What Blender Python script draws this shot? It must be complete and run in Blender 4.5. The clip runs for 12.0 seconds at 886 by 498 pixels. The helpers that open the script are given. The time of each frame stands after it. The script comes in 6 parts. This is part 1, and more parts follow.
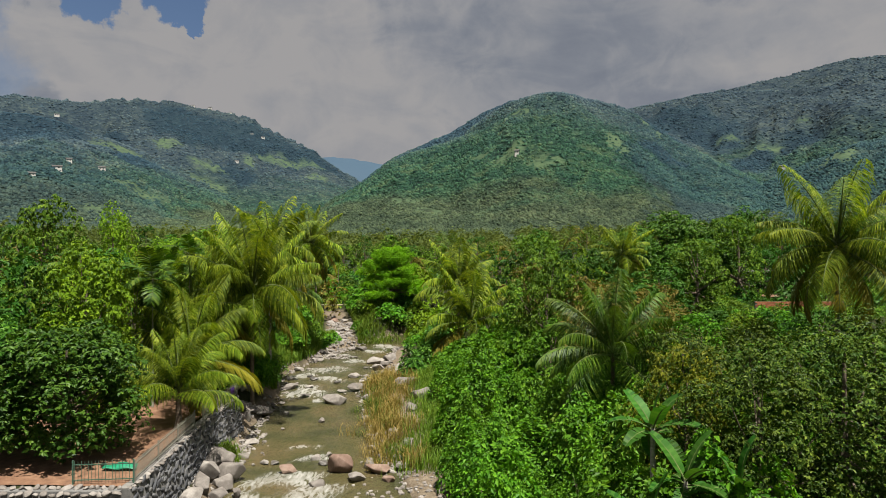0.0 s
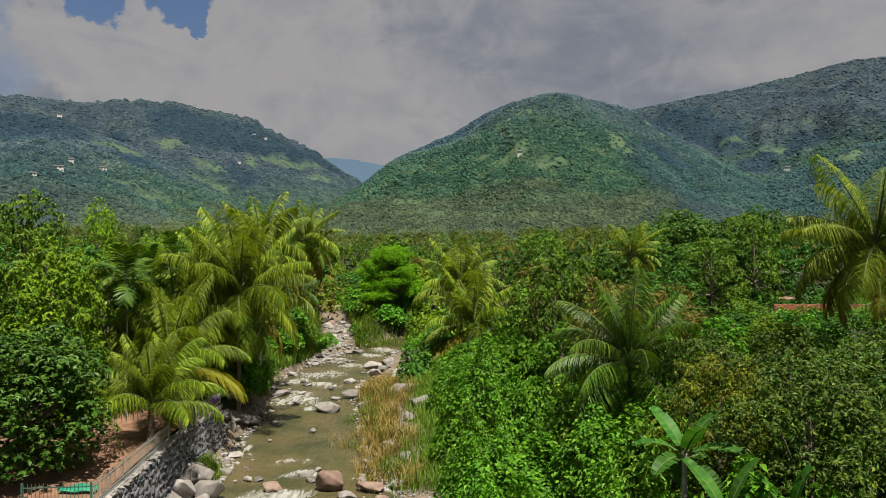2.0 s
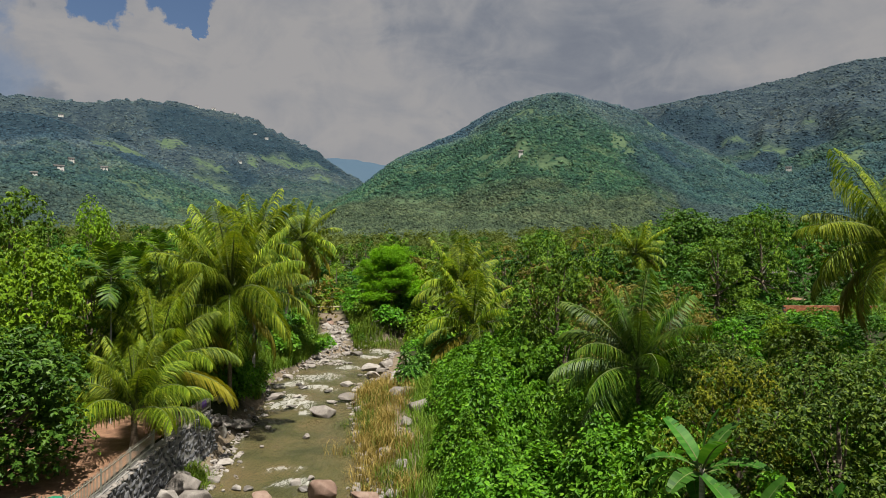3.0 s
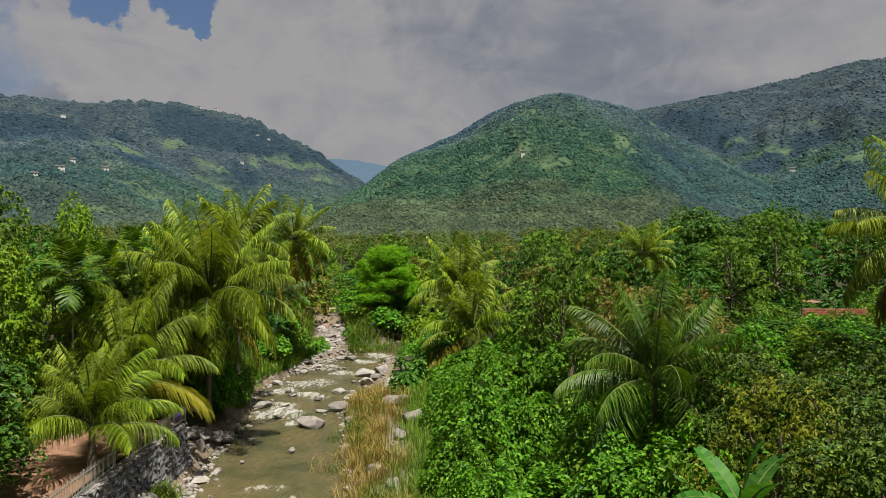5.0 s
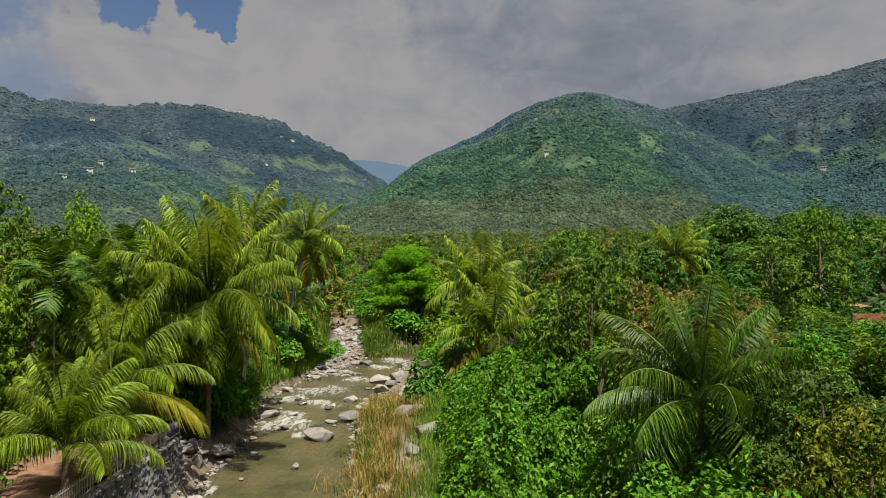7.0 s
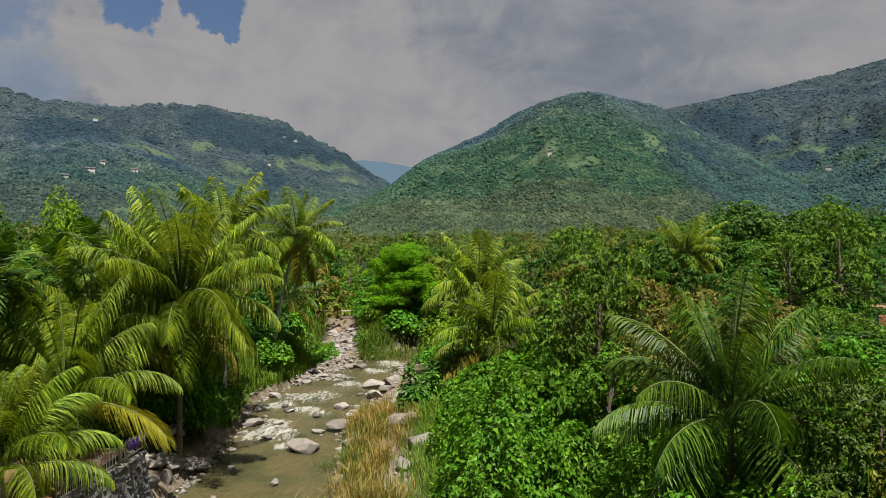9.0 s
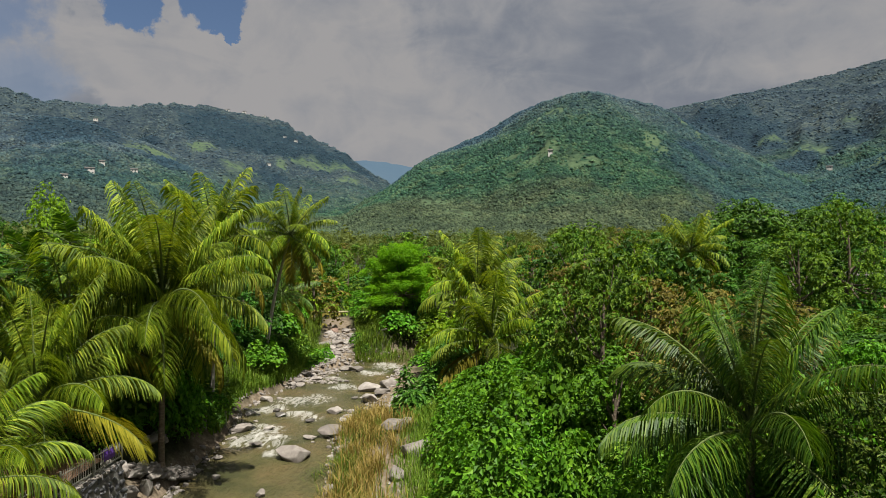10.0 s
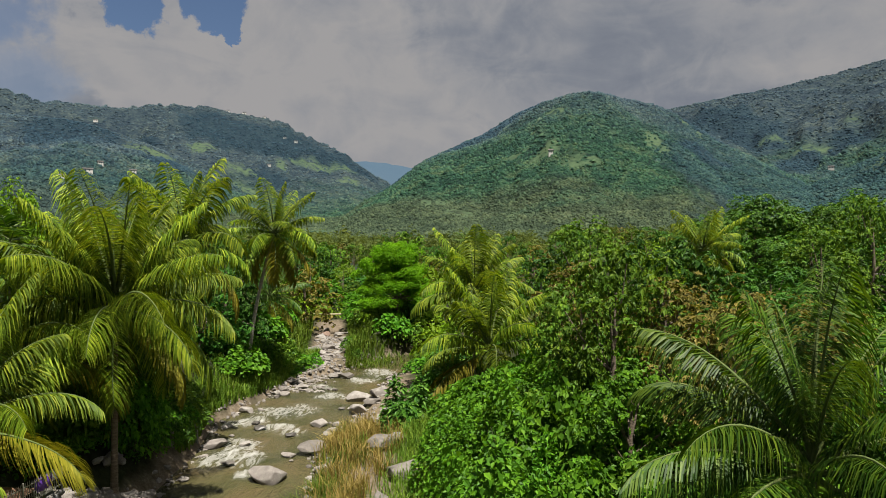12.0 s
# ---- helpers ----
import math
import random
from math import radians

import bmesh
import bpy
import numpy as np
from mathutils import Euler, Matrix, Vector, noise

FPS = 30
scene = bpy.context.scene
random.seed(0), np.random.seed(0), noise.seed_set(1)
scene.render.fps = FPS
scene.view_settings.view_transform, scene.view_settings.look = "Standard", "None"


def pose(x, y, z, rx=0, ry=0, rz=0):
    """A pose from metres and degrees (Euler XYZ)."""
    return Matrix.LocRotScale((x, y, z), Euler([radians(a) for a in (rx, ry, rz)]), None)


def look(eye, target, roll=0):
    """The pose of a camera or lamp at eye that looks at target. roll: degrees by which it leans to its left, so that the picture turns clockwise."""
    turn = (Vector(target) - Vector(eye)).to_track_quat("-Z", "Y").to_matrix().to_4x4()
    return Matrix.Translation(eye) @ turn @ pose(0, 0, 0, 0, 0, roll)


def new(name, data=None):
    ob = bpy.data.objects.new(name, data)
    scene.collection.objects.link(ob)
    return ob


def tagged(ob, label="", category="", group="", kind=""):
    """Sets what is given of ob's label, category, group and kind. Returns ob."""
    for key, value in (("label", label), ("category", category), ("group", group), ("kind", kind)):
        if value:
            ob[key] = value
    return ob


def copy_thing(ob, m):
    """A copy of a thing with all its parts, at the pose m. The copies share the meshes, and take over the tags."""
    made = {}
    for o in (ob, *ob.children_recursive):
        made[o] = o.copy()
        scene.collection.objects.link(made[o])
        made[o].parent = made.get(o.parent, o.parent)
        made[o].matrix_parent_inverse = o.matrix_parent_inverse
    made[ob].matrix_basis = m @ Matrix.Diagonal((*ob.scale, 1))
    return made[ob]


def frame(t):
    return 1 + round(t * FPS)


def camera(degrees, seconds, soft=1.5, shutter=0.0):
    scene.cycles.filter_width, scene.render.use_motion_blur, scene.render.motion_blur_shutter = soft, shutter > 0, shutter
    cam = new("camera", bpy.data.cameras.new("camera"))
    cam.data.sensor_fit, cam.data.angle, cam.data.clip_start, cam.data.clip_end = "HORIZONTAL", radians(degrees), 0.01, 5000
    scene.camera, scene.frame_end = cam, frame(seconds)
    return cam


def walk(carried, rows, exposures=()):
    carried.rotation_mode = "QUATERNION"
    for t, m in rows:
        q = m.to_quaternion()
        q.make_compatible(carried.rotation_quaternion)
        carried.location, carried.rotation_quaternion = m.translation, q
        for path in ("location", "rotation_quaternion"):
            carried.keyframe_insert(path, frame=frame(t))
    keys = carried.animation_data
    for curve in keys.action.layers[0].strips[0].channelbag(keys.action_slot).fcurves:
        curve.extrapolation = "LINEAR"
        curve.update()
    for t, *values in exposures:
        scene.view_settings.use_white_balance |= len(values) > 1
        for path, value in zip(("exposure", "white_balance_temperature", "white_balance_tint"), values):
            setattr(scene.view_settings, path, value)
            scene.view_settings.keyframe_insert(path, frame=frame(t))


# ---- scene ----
cam = camera(67.9, 12.0, soft=0.9)
METRES, EYE, TILT, LEAN, TURN = 22.0, 13.5, 0.0, 0.0, 0.0
ROWS = [
    (0.0, 0.0, 0.0, 0.0, -0.0, 0.0, 0.0),
    (0.5, 0.0011, 0.0397, -0.0026, 0.06, 0.03, -0.04),
    (1.0, 0.0023, 0.0802, -0.0053, 0.11, 0.05, -0.08),
    (1.5, 0.0041, 0.1208, -0.008, 0.16, 0.07, -0.1),
    (2.0, 0.0069, 0.1613, -0.0099, 0.2, 0.1, -0.12),
    (2.5, 0.0099, 0.2019, -0.012, 0.25, 0.12, -0.15),
    (3.0, 0.0136, 0.2415, -0.0143, 0.3, 0.12, -0.17),
    (5.0, 0.0309, 0.4004, -0.0195, 0.49, 0.19, -0.21),
    (5.5, 0.035, 0.4412, -0.0196, 0.54, 0.21, -0.23),
    (6.0, 0.0383, 0.4816, -0.0198, 1.46, 0.23, -0.23),
    (6.5, 0.0434, 0.5215, -0.0207, 2.47, 0.24, -0.22),
    (7.0, 0.048, 0.562, -0.0222, 2.5, 0.25, -0.21),
    (9.0, 0.0656, 0.7216, -0.0337, 2.76, 0.28, -0.21),
    (9.5, 0.0694, 0.7631, -0.0364, 2.78, 0.3, -0.21),
    (10.0, 0.0731, 0.8068, -0.0387, 2.8, 0.3, -0.2),
    (10.5, 0.0767, 0.8518, -0.0409, 2.82, 0.32, -0.2),
    (11.0, 0.0801, 0.8986, -0.0431, 2.82, 0.34, -0.17),
    (11.5, 0.084, 0.9463, -0.0451, 2.85, 0.37, -0.15),
    (12.0, 0.0873, 0.9946, -0.0456, 2.85, 0.38, -0.14),
]
walk(cam, [(t, pose(0, 0, EYE, TILT, LEAN, TURN) @ pose(METRES * x, METRES * y, METRES * z, 90 + pitch, roll, yaw)) for t, x, y, z, yaw, pitch, roll in ROWS],
     exposures=[(0.0, 1.12), (12.0, 1.12)])

# ---- world, sun ----
SUN_EL, SUN_AZ = 69.0, 150.0  # degrees; azimuth from ahead (+y) towards the right
world = bpy.data.worlds.new("sky")
scene.world = world
world.use_nodes = True


class Nodes:
    """Small helper to wire node trees."""

    def __init__(self, tree):
        self.tree = tree
        tree.nodes.clear()

    def add(self, kind):
        return self.tree.nodes.new(kind)

    def put(self, socket, value):
        if isinstance(value, bpy.types.NodeSocket):
            self.tree.links.new(value, socket)
        elif value is not None:
            socket.default_value = value

    def math(self, op, a, b=None, c=None, clamp=False):
        n = self.add("ShaderNodeMath")
        n.operation, n.use_clamp = op, clamp
        for s, v in zip(n.inputs, (a, b, c)):
            self.put(s, v)
        return n.outputs[0]

    def vmath(self, op, a, b=None, out=0):
        n = self.add("ShaderNodeVectorMath")
        n.operation = op
        self.put(n.inputs[0], a)
        self.put(n.inputs[1], b)
        return n.outputs[out]

    def noise(self, vector, scale, detail=4.0, rough=0.55, warp=0.0):
        n = self.add("ShaderNodeTexNoise")
        self.put(n.inputs["Vector"], vector)
        n.inputs["Scale"].default_value = scale
        n.inputs["Detail"].default_value = detail
        n.inputs["Roughness"].default_value = rough
        n.inputs["Distortion"].default_value = warp
        return n.outputs["Fac"]

    def ramp(self, fac, stops):
        n = self.add("ShaderNodeValToRGB")
        self.put(n.inputs[0], fac)
        e = n.color_ramp.elements
        while len(e) < len(stops):
            e.new(0.5)
        for k, (p, c) in zip(e, stops):
            k.position = p
            k.color = (*c, 1.0) if isinstance(c, tuple) else (c, c, c, 1.0)
        return n.outputs[0]

    def step(self, value, lo, hi):
        n = self.add("ShaderNodeMapRange")
        n.interpolation_type = "SMOOTHSTEP"
        self.put(n.inputs[0], value)
        n.inputs[1].default_value = lo
        n.inputs[2].default_value = hi
        return n.outputs[0]

    def mix(self, fac, a, b, blend="MIX"):
        n = self.add("ShaderNodeMix")
        n.data_type, n.blend_type = "RGBA", blend
        self.put(n.inputs[0], fac)
        self.put(n.inputs[6], a if not isinstance(a, tuple) else (*a, 1.0))
        self.put(n.inputs[7], b if not isinstance(b, tuple) else (*b, 1.0))
        return n.outputs[2]

    def mapping(self, vector, scale=(1, 1, 1), location=(0, 0, 0)):
        n = self.add("ShaderNodeMapping")
        self.put(n.inputs[0], vector)
        n.inputs["Location"].default_value = location
        n.inputs["Scale"].default_value = scale
        return n.outputs[0]


def build_sky():
    w = Nodes(world.node_tree)
    out = w.add("ShaderNodeOutputWorld")
    bg = w.add("ShaderNodeBackground")
    sky = w.add("ShaderNodeTexSky")
    sky.sky_type, sky.sun_disc = "NISHITA", False
    sky.sun_elevation, sky.sun_rotation = radians(SUN_EL), radians(SUN_AZ)
    d = w.add("ShaderNodeTexCoord").outputs["Generated"]
    d = w.vmath("NORMALIZE", d)
    sep = w.add("ShaderNodeSeparateXYZ")
    w.put(sep.inputs[0], d)
    # a broken cloud deck: soft large masses, billowed edges, a darker bank ahead
    big = w.noise(w.mapping(d, (1.0, 1.0, 1.5), (0.4, 0.2, 0.1)), 3.2, 6.0, 0.5, 0.4)
    puff = w.noise(w.mapping(d, (1.0, 1.0, 1.15), (3.1, 1.7, 0.2)), 8.0, 8.0, 0.55, 0.5)
    fine = w.math("SUBTRACT", 1.0, w.math("ABSOLUTE", w.math("SUBTRACT", w.math("MULTIPLY", puff, 2.0), 1.0)))
    bank = None
    rough = w.math("ADD", w.math("MULTIPLY", w.math("SUBTRACT", puff, 0.5), 0.34), w.math("MULTIPLY", w.math("SUBTRACT", w.noise(d, 17.0, 6.0, 0.6, 0.6), 0.5), 0.12))
    for v, r, k in (((0.03, 1.0, 0.34), 0.12, 0.19), ((0.19, 1.0, 0.27), 0.17, 0.2), ((0.12, 1.0, 0.40), 0.16, 0.17), ((0.32, 1.0, 0.22), 0.13, 0.17), ((-0.70, 1.0, 0.26), 0.05, 0.14)):
        b = w.vmath("DISTANCE", d, Vector(v).normalized(), out=1)
        b = w.math("MULTIPLY", w.step(w.math("ADD", b, rough), r * 1.25, r * 0.55), k)
        bank = b if bank is None else w.math("MAXIMUM", bank, b)
    knob = w.vmath("DISTANCE", d, Vector((0.13, 1.0, 0.315)).normalized(), out=1)
    bank = w.math("SUBTRACT", bank, w.math("MULTIPLY", w.step(w.math("ADD", knob, w.math("MULTIPLY", rough, 0.4)), 0.05, 0.015), 0.07))
    shade = w.math("ADD", w.math("MULTIPLY", big, 0.5), w.math("MULTIPLY", fine, 0.3))
    shade = w.math("SUBTRACT", w.math("ADD", shade, w.math("MULTIPLY", w.math("SUBTRACT", w.noise(w.mapping(d, (1.0, 1.0, 2.2), (1.3, 0.4, 0.7)), 6.5, 7.0, 0.58, 0.8), 0.36), 0.5)), bank)
    cloud = w.ramp(shade, [(0.26, (0.105, 0.116, 0.142)), (0.37, (0.130, 0.140, 0.162)), (0.50, (0.175, 0.178, 0.190)), (0.64, (0.212, 0.207, 0.208))])
    # openings in the deck: one in the view, others by chance elsewhere
    wob = w.math("MULTIPLY", w.math("SUBTRACT", w.noise(d, 22.0, 5.0, 0.6), 0.5), 0.075)
    gap = None
    for v, r in (((-0.537, 1.0, 0.392), 0.042), ((-0.404, 1.0, 0.388), 0.043), ((-0.390, 1.0, 0.356), 0.024), ((-0.382, 1.0, 0.338), 0.015), ((-0.47, 1.0, 0.49), 0.075)):
        dist = w.vmath("DISTANCE", d, Vector(v).normalized(), out=1)
        g = w.step(w.math("ADD", dist, wob), r, r * 0.82)
        gap = g if gap is None else w.math("MAXIMUM", gap, g)
    for v, r, k in (((-0.72, 1.0, 0.26), 0.085, 0.5), ((-0.74, 1.0, 0.39), 0.07, 0.7)):
        dist = w.vmath("DISTANCE", d, Vector(v).normalized(), out=1)
        gap = w.math("MAXIMUM", gap, w.math("MULTIPLY", w.step(w.math("ADD", dist, w.math("MULTIPLY", wob, 1.6)), r, r * 0.35), k))
    behind = w.math("MULTIPLY", w.step(sep.outputs[1], 0.25, -0.1), w.step(big, 0.52, 0.6))
    gap = w.math("MAXIMUM", gap, behind)
    blue = w.mix(1.0, sky.outputs[0], (0.040, 0.042, 0.046), "MULTIPLY")
    col = w.mix(gap, cloud, blue)
    w.put(bg.inputs[0], col)
    bg.inputs[1].default_value = 0.76
    w.put(out.inputs[0], bg.outputs[0])


build_sky()
sun = new("sun", bpy.data.lights.new("sun", "SUN"))
sun.data.energy, sun.data.angle, sun.data.color = 5.0, radians(0.6), (1.0, 0.95, 0.86)
_a, _e = radians(SUN_AZ), radians(SUN_EL)
sun.matrix_world = look((math.sin(_a) * math.cos(_e) * 100, math.cos(_a) * math.cos(_e) * 100, math.sin(_e) * 100), (0, 0, 0))


# ---- materials ----
def material(name):
    m = bpy.data.materials.new(name)
    m.use_nodes = True
    n = Nodes(m.node_tree)
    out = n.add("ShaderNodeOutputMaterial")
    p = n.add("ShaderNodeBsdfPrincipled")
    n.put(out.inputs[0], p.outputs[0])
    return m, n, p, out


def bump(n, p, height, strength=0.4, distance=0.05):
    b = n.add("ShaderNodeBump")
    b.inputs["Strength"].default_value = strength
    b.inputs["Distance"].default_value = distance
    n.put(b.inputs["Height"], height)
    n.put(p.inputs["Normal"], b.outputs[0])


def leaf_material(name, dark, mid, light, rough=0.5, glow=0.27, spread=0.25, scale=0.7, single=0.34, broad=0.0, shine=0.12):
    """Foliage: colour differs leaf by leaf and plant by plant; some light passes through."""
    m, n, p, out = material(name)
    isl = n.add("ShaderNodeNewGeometry").outputs["Random Per Island"]
    ob = n.add("ShaderNodeObjectInfo").outputs["Random"]
    pos = n.add("ShaderNodeNewGeometry").outputs["Position"]
    clump = n.noise(pos, scale, 3.0)
    f = n.math("ADD", n.math("MULTIPLY", isl, single), n.math("MULTIPLY", clump, 1.0 - single))
    if broad:
        f = n.math("ADD", f, n.math("MULTIPLY", n.math("SUBTRACT", n.noise(pos, broad, 4.0, 0.6, 0.6), 0.5), 1.1))
    col = n.ramp(f, [(0.2, dark), (0.5, mid), (0.82, light)])
    hsv = n.add("ShaderNodeHueSaturation")
    n.put(hsv.inputs["Hue"], n.math("ADD", 0.5 - 0.03 * spread, n.math("MULTIPLY", ob, 0.06 * spread)))
    n.put(hsv.inputs["Value"], n.math("ADD", 0.84 * (1.0 - spread), n.math("MULTIPLY", ob, 1.68 * spread)))
    n.put(hsv.inputs["Color"], col)
    n.put(p.inputs["Base Color"], hsv.outputs[0])
    p.inputs["Roughness"].default_value = rough
    p.inputs["Specular IOR Level"].default_value = shine
    t = n.add("ShaderNodeBsdfTranslucent")
    n.put(t.inputs[0], n.mix(1.0, hsv.outputs[0], (1.3, 1.25, 0.5), "MULTIPLY"))
    s = n.add("ShaderNodeMixShader")
    s.inputs[0].default_value = glow
    n.put(s.inputs[1], p.outputs[0])
    n.put(s.inputs[2], t.outputs[0])
    n.put(out.inputs[0], s.outputs[0])
    return m


def forest_tone(n, pos, crown, painted_shade):
    """Colour of the forest: dry scrub below, mixed green woods above; haze on the uplands and shade patches are painted
    in.
    """
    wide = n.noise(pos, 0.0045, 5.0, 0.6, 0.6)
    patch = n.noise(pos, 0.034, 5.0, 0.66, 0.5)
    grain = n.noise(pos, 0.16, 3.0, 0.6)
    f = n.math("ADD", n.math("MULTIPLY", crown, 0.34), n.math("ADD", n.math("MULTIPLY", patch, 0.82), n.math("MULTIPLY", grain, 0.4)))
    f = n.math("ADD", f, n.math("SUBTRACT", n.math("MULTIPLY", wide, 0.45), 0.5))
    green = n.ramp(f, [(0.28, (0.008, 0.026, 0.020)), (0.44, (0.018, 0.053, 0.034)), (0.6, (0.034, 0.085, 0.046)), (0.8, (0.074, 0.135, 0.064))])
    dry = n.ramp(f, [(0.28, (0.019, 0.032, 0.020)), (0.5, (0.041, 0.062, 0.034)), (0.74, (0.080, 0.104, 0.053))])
    # cool: blue haze of the distance put into the leaf colour
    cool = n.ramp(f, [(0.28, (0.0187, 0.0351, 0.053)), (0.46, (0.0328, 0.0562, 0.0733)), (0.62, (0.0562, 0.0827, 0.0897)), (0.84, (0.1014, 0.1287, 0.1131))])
    # deep: cloud shadow and slope shade put into the colour, bluish with haze
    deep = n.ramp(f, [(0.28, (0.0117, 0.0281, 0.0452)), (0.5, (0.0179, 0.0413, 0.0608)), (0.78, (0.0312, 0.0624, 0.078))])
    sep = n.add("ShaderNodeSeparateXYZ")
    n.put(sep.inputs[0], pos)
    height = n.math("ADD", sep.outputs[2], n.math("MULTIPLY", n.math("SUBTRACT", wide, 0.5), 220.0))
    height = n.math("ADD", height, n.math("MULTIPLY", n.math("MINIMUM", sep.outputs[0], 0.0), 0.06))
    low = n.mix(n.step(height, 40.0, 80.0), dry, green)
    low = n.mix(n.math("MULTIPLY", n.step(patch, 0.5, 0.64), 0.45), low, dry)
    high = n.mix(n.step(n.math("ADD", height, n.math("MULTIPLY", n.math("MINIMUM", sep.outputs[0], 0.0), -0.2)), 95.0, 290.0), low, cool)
    return n.mix(n.math("MULTIPLY", painted_shade, 0.9), high, deep)


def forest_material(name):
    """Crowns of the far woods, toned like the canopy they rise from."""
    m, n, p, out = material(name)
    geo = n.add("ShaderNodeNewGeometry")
    tint, painted_shade = n.add("ShaderNodeAttribute"), n.add("ShaderNodeAttribute")
    tint.attribute_name, painted_shade.attribute_name = "tint", "painted_shade"
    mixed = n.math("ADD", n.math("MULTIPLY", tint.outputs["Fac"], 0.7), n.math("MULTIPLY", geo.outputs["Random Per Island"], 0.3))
    n.put(p.inputs["Base Color"], forest_tone(n, geo.outputs["Position"], mixed, painted_shade.outputs["Fac"]))
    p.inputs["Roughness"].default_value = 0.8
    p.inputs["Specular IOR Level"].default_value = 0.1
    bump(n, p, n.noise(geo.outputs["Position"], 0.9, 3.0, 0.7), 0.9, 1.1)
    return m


LEAF = {
    "dark": leaf_material("dark_leaf", (0.011, 0.043, 0.006), (0.036, 0.115, 0.012), (0.10, 0.225, 0.026)),
    "glossy": leaf_material("glossy_leaf", (0.016, 0.058, 0.007), (0.055, 0.150, 0.015), (0.15, 0.29, 0.034), 0.45, single=0.5, shine=0.16),
    "light": leaf_material("light_leaf", (0.0533, 0.1148, 0.0066), (0.1312, 0.2378, 0.0098), (0.2542, 0.369, 0.0164)),
    "olive": leaf_material("olive_leaf", (0.024, 0.066, 0.006), (0.082, 0.17, 0.014), (0.20, 0.305, 0.028), 0.5, 0.3, single=0.45, shine=0.12),
    "fine": leaf_material("small_dark_leaf", (0.0131, 0.0344, 0.0041), (0.0426, 0.0853, 0.0082), (0.1558, 0.2132, 0.0287), 0.5, 0.25, single=0.55, shine=0.13),
    "brown": leaf_material("brownish_leaf", (0.052, 0.060, 0.010), (0.150, 0.138, 0.027), (0.27, 0.205, 0.062), 0.55, 0.32, single=0.45, shine=0.1),
    "vine": leaf_material("vine_leaf", (0.024, 0.078, 0.004), (0.072, 0.200, 0.010), (0.165, 0.345, 0.020), 0.5, 0.32, single=0.45, shine=0.14),
    "feather": leaf_material("feathery_leaf", (0.080, 0.23, 0.006), (0.16, 0.39, 0.01), (0.26, 0.52, 0.02), 0.5, 0.5, shine=0.1),
    "yellow": leaf_material("yellowing_leaf", (0.0492, 0.0738, 0.0049), (0.1312, 0.164, 0.0082), (0.2624, 0.2706, 0.0164), single=0.45, shine=0.15),
    "palm": leaf_material("palm_leaflet", (0.028, 0.064, 0.005), (0.130, 0.208, 0.013), (0.355, 0.412, 0.033), 0.56, 0.4, single=0.5, shine=0.16),
    "palm_old": leaf_material("old_palm_leaflet", (0.075, 0.08, 0.006), (0.17, 0.165, 0.013), (0.31, 0.26, 0.028), 0.58, 0.35, shine=0.12),
    "palm_dark": leaf_material("dark_palm_leaflet", (0.012, 0.040, 0.004), (0.045, 0.106, 0.008), (0.145, 0.22, 0.016), 0.5, 0.34, single=0.5, shine=0.22),
    "banana": leaf_material("banana_leaf", (0.0164, 0.0697, 0.0082), (0.0369, 0.123, 0.0131), (0.082, 0.1927, 0.0287), 0.5, 0.35),
    "reed": leaf_material("reed_blade", (0.155, 0.125, 0.024), (0.335, 0.262, 0.066), (0.49, 0.385, 0.138), 0.6, 0.3),
    "grass": leaf_material("grass_blade", (0.041, 0.0902, 0.0082), (0.0984, 0.1722, 0.0164), (0.1968, 0.2624, 0.0328), 0.5, 0.3),
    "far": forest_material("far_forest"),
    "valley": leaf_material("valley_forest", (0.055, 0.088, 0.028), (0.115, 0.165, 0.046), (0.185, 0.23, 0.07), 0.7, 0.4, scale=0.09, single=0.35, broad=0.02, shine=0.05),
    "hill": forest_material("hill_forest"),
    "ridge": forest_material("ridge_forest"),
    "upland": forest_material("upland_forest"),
}


def bark_material(name, a, b, c):
    m, n, p, out = material(name)
    tc = n.add("ShaderNodeTexCoord").outputs["Object"]
    f = n.noise(n.mapping(tc, (1, 1, 5)), 3.0, 6.0, 0.65)
    g = n.noise(tc, 18.0, 4.0)
    n.put(p.inputs["Base Color"], n.ramp(n.math("ADD", n.math("MULTIPLY", f, 0.7), n.math("MULTIPLY", g, 0.3)), [(0.3, a), (0.5, b), (0.72, c)]))
    p.inputs["Roughness"].default_value = 0.85
    bump(n, p, f, 0.6, 0.04)
    return m


BARK = bark_material("bark", (0.041, 0.0287, 0.018), (0.0984, 0.0738, 0.0492), (0.1968, 0.164, 0.123))
PALE_BARK = bark_material("pale_bark", (0.14, 0.125, 0.105), (0.26, 0.235, 0.20), (0.40, 0.37, 0.325))
RACHIS = bark_material("frond_stalk", (0.0328, 0.0574, 0.0098), (0.0656, 0.0943, 0.018), (0.1148, 0.1312, 0.0287))
NUT = bark_material("coconut_husk", (0.082, 0.0902, 0.0164), (0.164, 0.1312, 0.0246), (0.246, 0.164, 0.0492))


